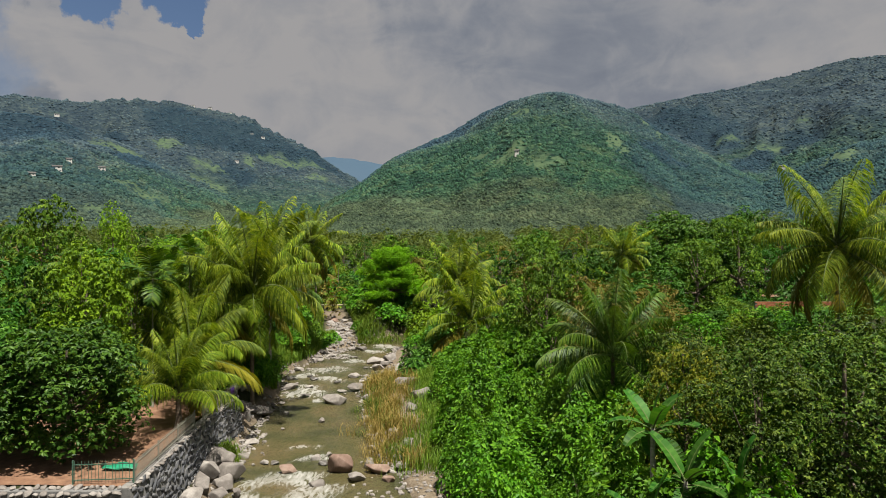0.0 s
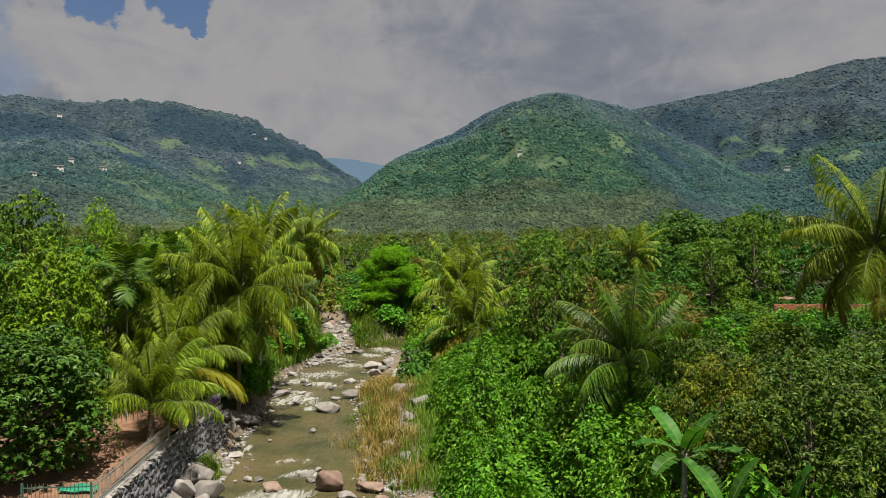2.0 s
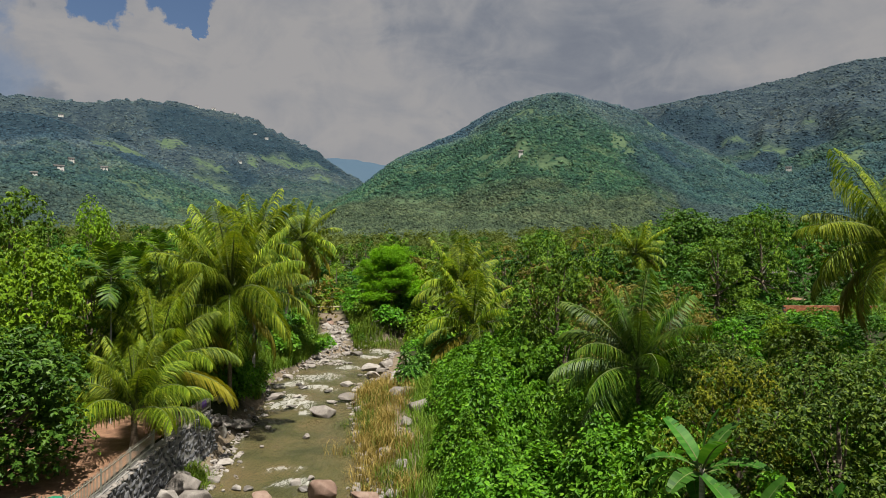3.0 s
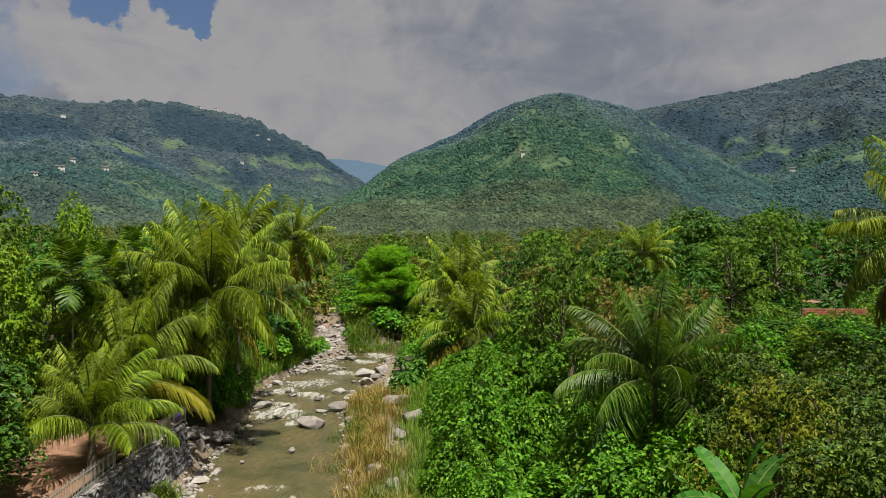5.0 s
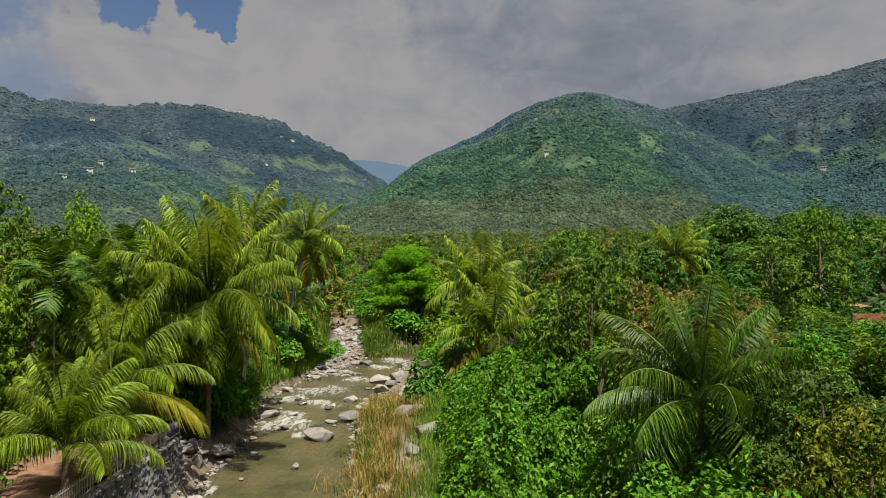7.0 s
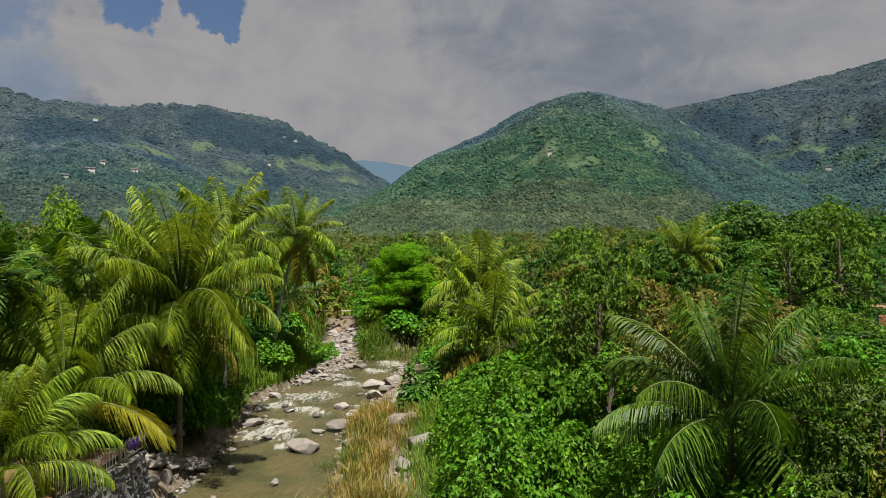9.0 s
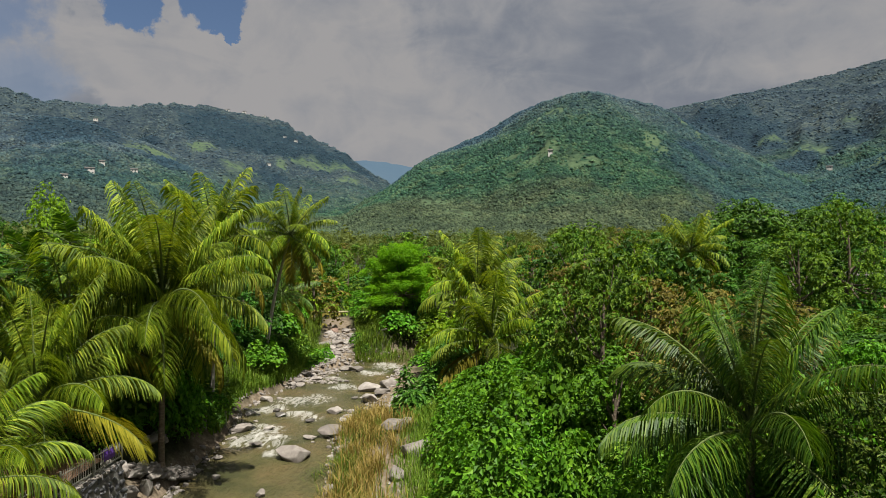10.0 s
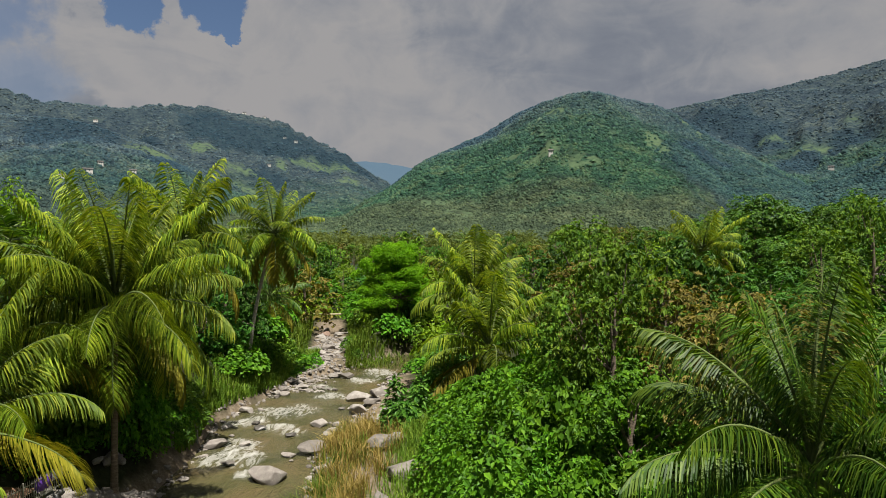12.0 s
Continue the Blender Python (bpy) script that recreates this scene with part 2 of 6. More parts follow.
def stone_material(name, a, b, c, wet=0.0):
    m, n, p, out = material(name)
    tc = n.add("ShaderNodeTexCoord").outputs["Object"]
    pos = n.add("ShaderNodeNewGeometry").outputs["Position"]
    ob = n.add("ShaderNodeObjectInfo").outputs["Random"]
    isl = n.add("ShaderNodeNewGeometry").outputs["Random Per Island"]
    f = n.noise(pos, 2.2, 8.0, 0.6)
    g = n.noise(pos, 24.0, 5.0, 0.65)
    h = n.math("ADD", n.math("MULTIPLY", f, 0.6), n.math("MULTIPLY", g, 0.4))
    h = n.math("ADD", h, n.math("MULTIPLY", n.math("SUBTRACT", n.math("FRACT", n.math("ADD", ob, isl)), 0.5), 0.22))
    n.put(p.inputs["Base Color"], n.ramp(h, [(0.3, a), (0.5, b), (0.7, c)]))
    p.inputs["Roughness"].default_value = 0.8 - wet
    bump(n, p, h, 0.5, 0.06)
    return m


STONE = stone_material("pale_river_stone", (0.080, 0.070, 0.061), (0.160, 0.141, 0.124), (0.270, 0.250, 0.226))
RED_STONE = stone_material("reddish_river_stone", (0.070, 0.043, 0.031), (0.135, 0.083, 0.060), (0.225, 0.160, 0.122))
DARK_STONE = stone_material("wet_dark_stone", (0.0369, 0.0328, 0.0287), (0.082, 0.0738, 0.0656), (0.1394, 0.123, 0.1066), 0.4)
WALL_STONE = stone_material("grey_wall_stone", (0.024, 0.026, 0.030), (0.056, 0.058, 0.064), (0.125, 0.123, 0.12))
MORTAR = stone_material("mortar", (0.055, 0.053, 0.051), (0.105, 0.102, 0.097), (0.175, 0.17, 0.162))
CONCRETE = stone_material("concrete", (0.0984, 0.0943, 0.0861), (0.1558, 0.1476, 0.1353), (0.2296, 0.2173, 0.2009))
SOIL = stone_material("red_soil", (0.06, 0.028, 0.014), (0.155, 0.08, 0.043), (0.28, 0.172, 0.108))
BRICK = stone_material("orange_brick", (0.17, 0.05, 0.02), (0.26, 0.088, 0.036), (0.34, 0.145, 0.066))


def plain_material(name, col, rough=0.5, metal=0.0, wear=0.25):
    m, n, p, out = material(name)
    tc = n.add("ShaderNodeTexCoord").outputs["Object"]
    f = n.noise(tc, 5.0, 6.0, 0.6)
    lo, hi = tuple(c * (1 - wear) for c in col), tuple(min(1, c * (1 + wear)) for c in col)
    n.put(p.inputs["Base Color"], n.ramp(f, [(0.3, lo), (0.7, hi)]))
    p.inputs["Roughness"].default_value = rough
    p.inputs["Metallic"].default_value = metal
    return m


GREEN_METAL = plain_material("green_painted_iron", (0.041, 0.0902, 0.0615), 0.5)
GREY_METAL = plain_material("grey_painted_iron", (0.1804, 0.1804, 0.1476), 0.5)
GREEN_TARP = plain_material("green_tarpaulin", (0.0066, 0.164, 0.082), 0.5)
WHITE_WALL = plain_material("white_plaster", (0.451, 0.4346, 0.41), 0.8, 0, 0.12)
TIN = plain_material("tin_roof", (0.0738, 0.0656, 0.0615), 0.6, 0.1, 0.4)
BAMBOO = plain_material("weathered_bamboo", (0.2132, 0.1886, 0.1066), 0.6)
DARK_OPENING = plain_material("dark_glass", (0.0246, 0.0246, 0.0287), 0.2)
PURPLE = plain_material("purple_cloth", (0.0984, 0.0328, 0.287), 0.7)
LINEN = plain_material("white_cloth", (0.533, 0.5166, 0.492), 0.8)


def ground_material():
    """Litter and undergrowth near by; on the far slopes the closed canopy of the forest."""
    m, n, p, out = material("wooded_ground")
    pos = n.add("ShaderNodeNewGeometry").outputs["Position"]
    far = n.noise(pos, 0.006, 5.0, 0.6, 0.5)
    patch = n.noise(pos, 0.03, 6.0, 0.65)
    fine = n.noise(pos, 1.6, 6.0, 0.7)
    litter = n.mix(1.0, n.ramp(patch, [(0.35, (0.0164, 0.0213, 0.0098)), (0.5, (0.0279, 0.0344, 0.0148)), (0.65, (0.0451, 0.0492, 0.023))]), n.ramp(fine, [(0.3, (0.287, 0.287, 0.287)), (0.7, (1.25, 1.2, 1.1))]), "MULTIPLY")
    cells = n.add("ShaderNodeTexVoronoi")
    n.put(cells.inputs["Vector"], pos)
    cells.inputs["Scale"].default_value = 0.15
    tone = n.add("ShaderNodeSeparateColor")
    n.put(tone.inputs[0], cells.outputs["Color"])
    gravel = n.add("ShaderNodeAttribute")
    gravel.attribute_name = "gravel"
    sand = n.ramp(n.math("ADD", n.math("MULTIPLY", fine, 0.55), n.math("MULTIPLY", n.noise(pos, 7.0, 4.0, 0.7), 0.45)), [(0.32, (0.055, 0.042, 0.028)), (0.5, (0.125, 0.098, 0.068)), (0.68, (0.225, 0.190, 0.145))])
    litter = n.mix(gravel.outputs["Fac"], litter, sand)
    painted_shade = n.add("ShaderNodeAttribute")
    painted_shade.attribute_name = "painted_shade"
    canopy = forest_tone(n, pos, tone.outputs[0], painted_shade.outputs["Fac"])
    cover = n.add("ShaderNodeAttribute")
    cover.attribute_name = "canopy"
    att = n.add("ShaderNodeAttribute")
    att.attribute_name = "field"
    grass = n.ramp(n.noise(pos, 0.09, 5.0, 0.7), [(0.3, (0.0369, 0.0656, 0.0344)), (0.7, (0.0738, 0.105, 0.0525))])
    # canopy tone halved: shade in the gaps between crowns put into the ground
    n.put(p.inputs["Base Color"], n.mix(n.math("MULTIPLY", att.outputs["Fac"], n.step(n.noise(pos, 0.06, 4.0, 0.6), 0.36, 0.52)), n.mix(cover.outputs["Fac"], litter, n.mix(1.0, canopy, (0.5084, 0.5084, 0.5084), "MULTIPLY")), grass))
    p.inputs["Roughness"].default_value = 0.95
    p.inputs["Specular IOR Level"].default_value = 0.1
    h = n.math("MULTIPLY", n.math("SUBTRACT", 1.0, cells.outputs["Distance"]), n.math("MULTIPLY", cover.outputs["Fac"], n.math("SUBTRACT", 1.0, att.outputs["Fac"])))
    bump(n, p, n.math("ADD", h, n.math("MULTIPLY", fine, 0.05)), 0.7, 3.0)
    return m


GROUND = ground_material()


def water_material():
    m, n, p, out = material("silty_river_water")
    pos = n.add("ShaderNodeNewGeometry").outputs["Position"]
    att = n.add("ShaderNodeAttribute")
    att.attribute_name = "foam"
    att = att.outputs["Fac"]
    flow = n.mapping(pos, (1.0, 0.4, 1.0))
    rip = n.noise(flow, 2.6, 5.0, 0.6, 0.5)
    fine = n.noise(flow, 9.0, 4.0, 0.6, 0.3)
    streak = n.noise(n.mapping(pos, (1.7, 0.55, 1.0), (3, 1, 0)), 1.5, 7.0, 0.52, 1.6)
    depth = n.noise(pos, 0.3, 4.0)
    base = n.ramp(depth, [(0.35, (0.040, 0.042, 0.018)), (0.5, (0.066, 0.060, 0.026)), (0.68, (0.088, 0.068, 0.032))])
    froth = n.math("MULTIPLY", n.step(n.math("ADD", streak, n.math("MULTIPLY", att, 0.22)), 0.50, 0.95), n.step(att, 0.06, 0.85))
    n.put(p.inputs["Base Color"], n.mix(froth, base, (0.33, 0.325, 0.30)))
    n.put(p.inputs["Roughness"], n.math("ADD", 0.11, n.math("MULTIPLY", froth, 0.6)))
    p.inputs["IOR"].default_value = 1.33
    p.inputs["Specular IOR Level"].default_value = 0.32
    bump(n, p, n.math("ADD", rip, n.math("MULTIPLY", fine, 0.4)), 1.0, 0.2)
    return m


WATER = water_material()


# ---- mesh helpers ----
def mesh_from(name, verts, faces, mat=None, smooth=False):
    """A mesh from arrays: verts (n, 3) and faces (m, 3 or 4), or a list of such face arrays."""
    if not isinstance(faces, list):
        faces = [faces]
    faces = [np.asarray(f, dtype=np.int32) for f in faces if len(f)]
    verts = np.ascontiguousarray(verts, dtype=np.float32)
    me = bpy.data.meshes.new(name)
    me.vertices.add(len(verts))
    me.vertices.foreach_set("co", verts.ravel())
    loops = np.concatenate([f.ravel() for f in faces])
    sizes = np.concatenate([np.full(len(f), f.shape[1], dtype=np.int32) for f in faces])
    me.loops.add(len(loops))
    me.loops.foreach_set("vertex_index", loops)
    me.polygons.add(len(sizes))
    me.polygons.foreach_set("loop_start", np.concatenate([[0], np.cumsum(sizes)[:-1]]).astype(np.int32))
    me.update(calc_edges=True)
    me.polygons.foreach_set("use_smooth", np.full(len(sizes), smooth, dtype=bool))
    if mat:
        me.materials.append(mat)
    return me


class Build:
    """Collects pieces of one mesh."""

    def __init__(self):
        self.v, self.q, self.t, self.n = [], [], [], 0

    def add(self, verts, faces):
        faces = np.asarray(faces, dtype=np.int32) + self.n
        (self.q if faces.shape[1] == 4 else self.t).append(faces)
        self.v.append(np.asarray(verts, dtype=np.float32))
        self.n += len(verts)
        return self

    def mesh(self, name, mat, smooth=False):
        fs = [np.concatenate(f) for f in (self.q, self.t) if f]
        return mesh_from(name, np.concatenate(self.v), fs, mat, smooth)


def tube(points, radii, sides=7):
    """A tapered tube along points: verts and quads, ends closed by a narrow tip ring."""
    pts = np.asarray(points, dtype=float)
    tan = np.gradient(pts, axis=0)
    tan /= np.linalg.norm(tan, axis=1)[:, None] + 1e-9
    ref = np.where(np.abs(tan[:, 2:3]) > 0.9, np.array([[1.0, 0, 0]]), np.array([[0, 0, 1.0]]))
    a = np.cross(tan, ref)
    a /= np.linalg.norm(a, axis=1)[:, None] + 1e-9
    b = np.cross(tan, a)
    ang = np.linspace(0, 2 * np.pi, sides, endpoint=False)
    ring = a[:, None, :] * np.cos(ang)[None, :, None] + b[:, None, :] * np.sin(ang)[None, :, None]
    v = pts[:, None, :] + ring * np.asarray(radii, dtype=float)[:, None, None]
    n = len(pts)
    i, j = np.meshgrid(np.arange(n - 1), np.arange(sides), indexing="ij")
    k = (j + 1) % sides
    f = np.stack([i * sides + j, i * sides + k, (i + 1) * sides + k, (i + 1) * sides + j], -1).reshape(-1, 4)
    return v.reshape(-1, 3), f


def box(x0, y0, z0, x1, y1, z1):
    v = np.array([(x, y, z) for x in (x0, x1) for y in (y0, y1) for z in (z0, z1)], dtype=float)
    f = np.array([(0, 1, 3, 2), (4, 6, 7, 5), (0, 4, 5, 1), (2, 3, 7, 6), (0, 2, 6, 4), (1, 5, 7, 3)])
    return v, f


def unit(a):
    return a / (np.linalg.norm(a, axis=-1, keepdims=True) + 1e-9)


def leaves(P, D, N, L, W, curl=0.15):
    """Pointed leaves, folded along the middle: a quad each."""
    N = unit(N)
    D = unit(D - N * np.sum(D * N, -1, keepdims=True))
    S = np.cross(D, N)
    L, W = np.asarray(L)[:, None], np.asarray(W)[:, None]
    mid = P + D * L * 0.45 + N * W * curl
    v = np.stack([P, mid + S * W * 0.5, P + D * L - N * L * curl, mid - S * W * 0.5], 1)
    f = np.arange(len(P) * 4).reshape(-1, 4)
    return v.reshape(-1, 3), f


def part(name, me, parent, label="", m=None):
    ob = new(name, me)
    ob.parent = parent
    if m is not None:
        ob.matrix_basis = m
    if label:
        ob["label"] = label
    return ob


def thing(name, label, category, m=None, group="", kind=""):
    ob = new(name)
    ob.empty_display_size = 0.2
    if m is not None:
        ob.matrix_basis = m
    return tagged(ob, label, category, group, kind)


def spot(x, y, z, turn=0.0, size=1.0, tall=1.0, lean=0.0):
    return pose(x, y, z, lean, 0, turn) @ Matrix.Diagonal((size, size, size * tall, 1))


# ---- the lie of the land ----
RIVER_Y = [-80, 0, 20, 35, 50, 61, 69, 80, 86, 92, 98, 106, 130, 170]
RIVER_X = [-3, -4, -5.5, -7, -9.9, -11.3, -11.9, -10.9, -9.4, -7.6, -4.0, 3, 22, 40]
RIVER_W = [6, 6, 5.8, 5.0, 4.0, 3.2, 4.5, 3.8, 2.9, 2.8, 3.2, 4, 4, 4]
DRY_Y = [78, 84, 93, 105, 116, 134]
DRY_X = [-13.4, -13.6, -14.5, -16.6, -19.0, -23]


def river_x(y):
    return np.interp(y, RIVER_Y, RIVER_X)


def river_w(y):
    return np.interp(y, RIVER_Y, RIVER_W)


def water_z(y):
    """The stream drops in small steps."""
    y = np.asarray(y, dtype=float)
    return -0.25 + 0.014 * (np.clip(y, -60, 300) - 40) + 0.06 * np.sin(y * 0.55) + 0.05 * np.sin(y * 0.23 + 1)


def smooth01(x):
    x = np.clip(x, 0, 1)
    return x * x * (3 - 2 * x)


def ripple(x, y, s, seed=0):
    """Cheap smooth wave noise, about -1 to 1."""
    r = np.random.RandomState(seed)
    out = 0
    for k in range(6):
        a, f, p = r.uniform(0, 6.28), r.uniform(0.6, 1.9), r.uniform(0, 6.28)
        out = out + np.sin((x * np.cos(a) + y * np.sin(a)) * f / s + p)
    return out / 3.0


# ridges: azimuth, elevation of the crest as seen from the start, distance of crest and of foot
RIDGES = [
    # far left mountain
    ([-60, -43, -38, -36.8, -35.4, -33.3, -32.3, -29.7, -27.1, -26.1, -22.6, -19.2, -16, -13.7, -10.9, -8.5, -6.6, -3.2],
     [13, 13.4, 12.3, 11.8, 11.3, 11.0, 11.2, 11.1, 11.3, 11.75, 11.7, 11.4, 10.7, 9.6, 8.1, 6.6, 5.4, 2.0], 2600, 1150),
    # left shoulder in front of it
    ([-60, -43, -34, -31.9, -30.1, -26.7, -22.6, -18.3, -16.3, -14.7], [9, 9.6, 9.9, 9.9, 9.5, 8.5, 7.0, 4.9, 3.1, 1.9], 1700, 560),
    # low spur where the valley closes
    ([-19.2, -17.4, -16, -12.8, -10, -8.5, -7.1, -4.6], [1.9, 5.6, 6.4, 6.4, 5.9, 5.3, 4.3, 2.0], 2050, 1000),
    # rounded hill in the middle
    ([-12.8, -9.5, -7.1, -4.1, 0.8, 3.3, 5.7, 8.6, 10.5, 12.9, 15.7, 19.7, 25.2, 27.9],
     [1.7, 4.3, 5.8, 8.1, 10.1, 11.65, 12.55, 13.25, 13.2, 12.5, 11.65, 8.8, 5.6, 3.0], 1250, 420),
    # front spur of the middle hill, with a hollow behind it
    ([-12, -8.9, -6.1, -3.1, 0.3, 3.2, 5.2, 7.1, 9.5, 12.0], [1.5, 4.3, 5.7, 6.8, 8.0, 9.35, 10.6, 11.3, 11.2, 8.0], 1010, 420),
    # long mountain on the right
    ([8, 10.5, 15.7, 17.9, 21.4, 23.9, 26, 28.7, 31.3, 34, 43.8, 60], [6, 10.4, 11.6, 11.9, 12.4, 12.65, 13.0, 13.4, 13.9, 13.8, 13.3, 12], 2300, 900),
    # right foothill
    ([21, 25.2, 28.7, 31.6, 34, 43.8, 60], [1.9, 4.9, 6.4, 7.6, 8.2, 9.5, 10], 1150, 480),
]


def smooth_interp(x, xs, ys):
    """Interpolation with softened corners."""
    return sum(np.interp(x + o, xs, ys, left=0, right=0) for o in (-0.5, -0.2, 0, 0.2, 0.5)) / 5


def valley_z(x, y):
    r = np.hypot(x, y)
    z = 3.2 + 0.017 * np.clip(y - 30, -60, 130) + 0.05 * np.clip(r - 190, 0, 700)
    return z + 0.02 * np.clip(np.abs(x + 8) - 30, 0, 300) + 0.1 * np.clip(x - 10, 0, 30) * smooth01((y - 20) / 40)


def land_z(x, y):
    """Height of the ground."""
    x, y = np.asarray(x, dtype=float), np.asarray(y, dtype=float)
    r = np.hypot(x, y)
    az = np.degrees(np.arctan2(x, y))
    base = valley_z(x, y)
    out = base.copy()
    for i, (a, e, crest, foot) in enumerate(RIDGES):
        el = smooth_interp(az, a, e)
        el = el + (el > 4) * (0.15 if i == 0 else 0.04) * (ripple(az, az * 0, 0.22, 80 + i) + 0.6 * ripple(az, az * 0, 0.07, 90 + i))
        top = EYE + crest * np.tan(np.radians(el)) - 3.0
        foot_z = 3.2 + 0.05 * (foot - 190)
        s = np.clip((r - foot) / (crest - foot), 0, 1)
        spur = ripple(az * 14, r * 0.3, 55.0, 7 + i) + 0.35 * ripple(az * 14, r * 0.4, 19.0, 27 + i)
        ravine = np.abs(ripple(az * 14, r * 0.22, 11.0, 47 + i)) + 0.5 * np.abs(ripple(az * 14, r * 0.4, 5.5, 67 + i))
        s2 = s + (0.065 * spur + 0.022 * (0.75 - ravine)) * np.sin(np.pi * s)
        rise = 0.55 * s2 + 0.45 * smooth01(s2)
        z = foot_z + (top - foot_z) * rise - np.clip(r - crest, 0, None) * 0.4
        z = np.minimum(z, EYE + r * np.tan(np.radians(el)) - 3.0)
        out = np.where((el > 0.5) & (r > foot), np.maximum(out, z), out)
    # river bed and banks
    d = np.abs(x - river_x(y)) - river_w(y)
    left = x < river_x(y)
    bed = water_z(y) - 0.55
    reach = np.where(left, 5.0, 18.0)
    k = np.maximum(smooth01(d / reach), smooth01((y - 126) / 22))
    lip = 0.78 * smooth01(d / 1.1)
    near = bed + lip + (base - bed - lip) * k
    w = (r < 400) & (y < 165)
    out = np.where(w & (d < reach), np.minimum(out, np.where((d < 0) & (y < 126), bed, near)), out)
    # the stony side channel, dry, that comes down from the left
    dry = np.abs(x - np.interp(y, DRY_Y, DRY_X)) - 1.8
    stony = water_z(y) + 0.35 + 0.02 * np.clip(y - 80, 0, 60)
    stony = stony + (base - stony) * np.maximum(smooth01(dry / 5.0), smooth01((y - 126) / 16))
    out = np.where((y > 78) & (y < 142) & (dry < 5.0), np.minimum(out, stony), out)
    out = out + np.where(r < 400, 0.12 * ripple(x, y, 1.7, 3) + 0.25 * ripple(x, y, 6.0, 4) * (d > reach), 0)
    # the levelled yard on the left bank, held by the stone wall
    yard = (x < yard_edge(y)) & (x > -40) & (y > 29.6) & (y < 47.5)
    out = np.where(yard, 2.75 + 0.02 * (y - 30) + 0.05 * ripple(x, y, 1.5, 9), out)
    strip = (x >= yard_edge(y)) & (x < yard_edge(y) + 1.2) & (y > 28) & (y < 49)
    out = np.where(strip, np.minimum(out, 0.35), out)
    front = (y > 26.0) & (y <= 29.6) & (x < -13.0)
    return np.where(front, np.minimum(out, 1.7), out)


def yard_edge(y):
    return np.interp(y, [29, 31, 40, 48], [-14.5, -14.5, -15.25, -15.4])


def hz(x, y):
    return float(land_z(np.array([x]), np.array([y]))[0])


# grassy clearings on the slopes: azimuth, distance, half widths in degrees and metres
FIELDS = [(5.9, 701, 1.75, 20), (9.1, 662, 1.9, 14), (14.6, 767, 0.7, 36), (15.4, 731, 0.64, 15), (6.4, 843, 1.36, 16), (3.2, 729, 0.88, 14), (-3.1, 675, 1.57, 30), (-1.2, 602, 1.48, 22), (17.0, 1150, 0.45, 40), (18.1, 1101, 0.44, 60),
          (-25.7, 1380, 1.62, 120), (-27.4, 1370, 0.86, 90), (-30.1, 2167, 1.2, 12), (-22.6, 1773, 1.27, 80), (-19.6, 1557, 1.77, 27), (-12.8, 1956, 2.84, 36), (-16.5, 1827, 0.54, 60), (-10.9, 1788, 1.33, 60), (-25.0, 932, 2.05, 24), (-20.0, 1447, 1.76, 60),
          (-27.8, 733, 1.96, 29), (23.5, 1536, 1.0, 16), (26.2, 1416, 1.6, 18), (28.7, 1499, 1.12, 12), (30.9, 930, 1.43, 60)]
# cloud shadows and shaded flanks painted into the forest colour, in the same terms
SHADED_SLOPES = [(-31.9, 1450, 2.9, 300), (-28.0, 1900, 2.2, 140), (-21.3, 2150, 3.2, 300), (-16.5, 2164, 4.2, 210), (-11.8, 2030, 3.0, 150), (-17.4, 1582, 1.8, 70), (-4.1, 1090, 4.2, 75), (0.6, 1130, 4.2, 95), (5.0, 1180, 2.4, 70), (19.7, 1693, 2.6, 90), (22.2, 1561, 2.4, 130), (25.1, 1310, 1.6, 97), (28.8, 1409, 1.5, 55), (18.6, 1240, 2.6, 120), (-24.6, 1190, 2.4, 60), (18.8, 900, 2.6, 50), (24.0, 780, 8.0, 300, 0.65), (31.0, 900, 6.0, 340, 0.7), (20.0, 1000, 4.0, 150, 0.5), (-32.0, 780, 5.0, 260, 0.5), (-26.0, 820, 4.0, 140, 0.35)]


def shade_mask(x, y):
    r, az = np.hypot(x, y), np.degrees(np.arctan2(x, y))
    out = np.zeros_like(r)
    for a, d, wa, wd, *part_of in SHADED_SLOPES:
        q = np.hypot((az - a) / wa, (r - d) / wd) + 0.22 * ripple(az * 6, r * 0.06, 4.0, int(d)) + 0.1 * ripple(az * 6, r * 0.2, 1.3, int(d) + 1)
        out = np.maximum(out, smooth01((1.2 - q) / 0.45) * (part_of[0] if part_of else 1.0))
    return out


def field_mask(x, y):
    r, az = np.hypot(x, y), np.degrees(np.arctan2(x, y))
    out = np.zeros_like(r)
    for a, d, wa, wd in FIELDS:
        q = np.hypot((az - a) / wa, (r - d) / wd) + 0.25 * ripple(az * 8, r * 0.2, 4.0, int(d))
        out = np.maximum(out, 0.8 * smooth01((1.15 - q) / 0.5))
    return out


GRID_AZ = np.arange(-48, 48.01, 0.32)
GRID_R = np.concatenate([[0.05, 3, 6, 9, 12, 15, 17.5], 20 * 1.0155 ** np.arange(0, 358)])


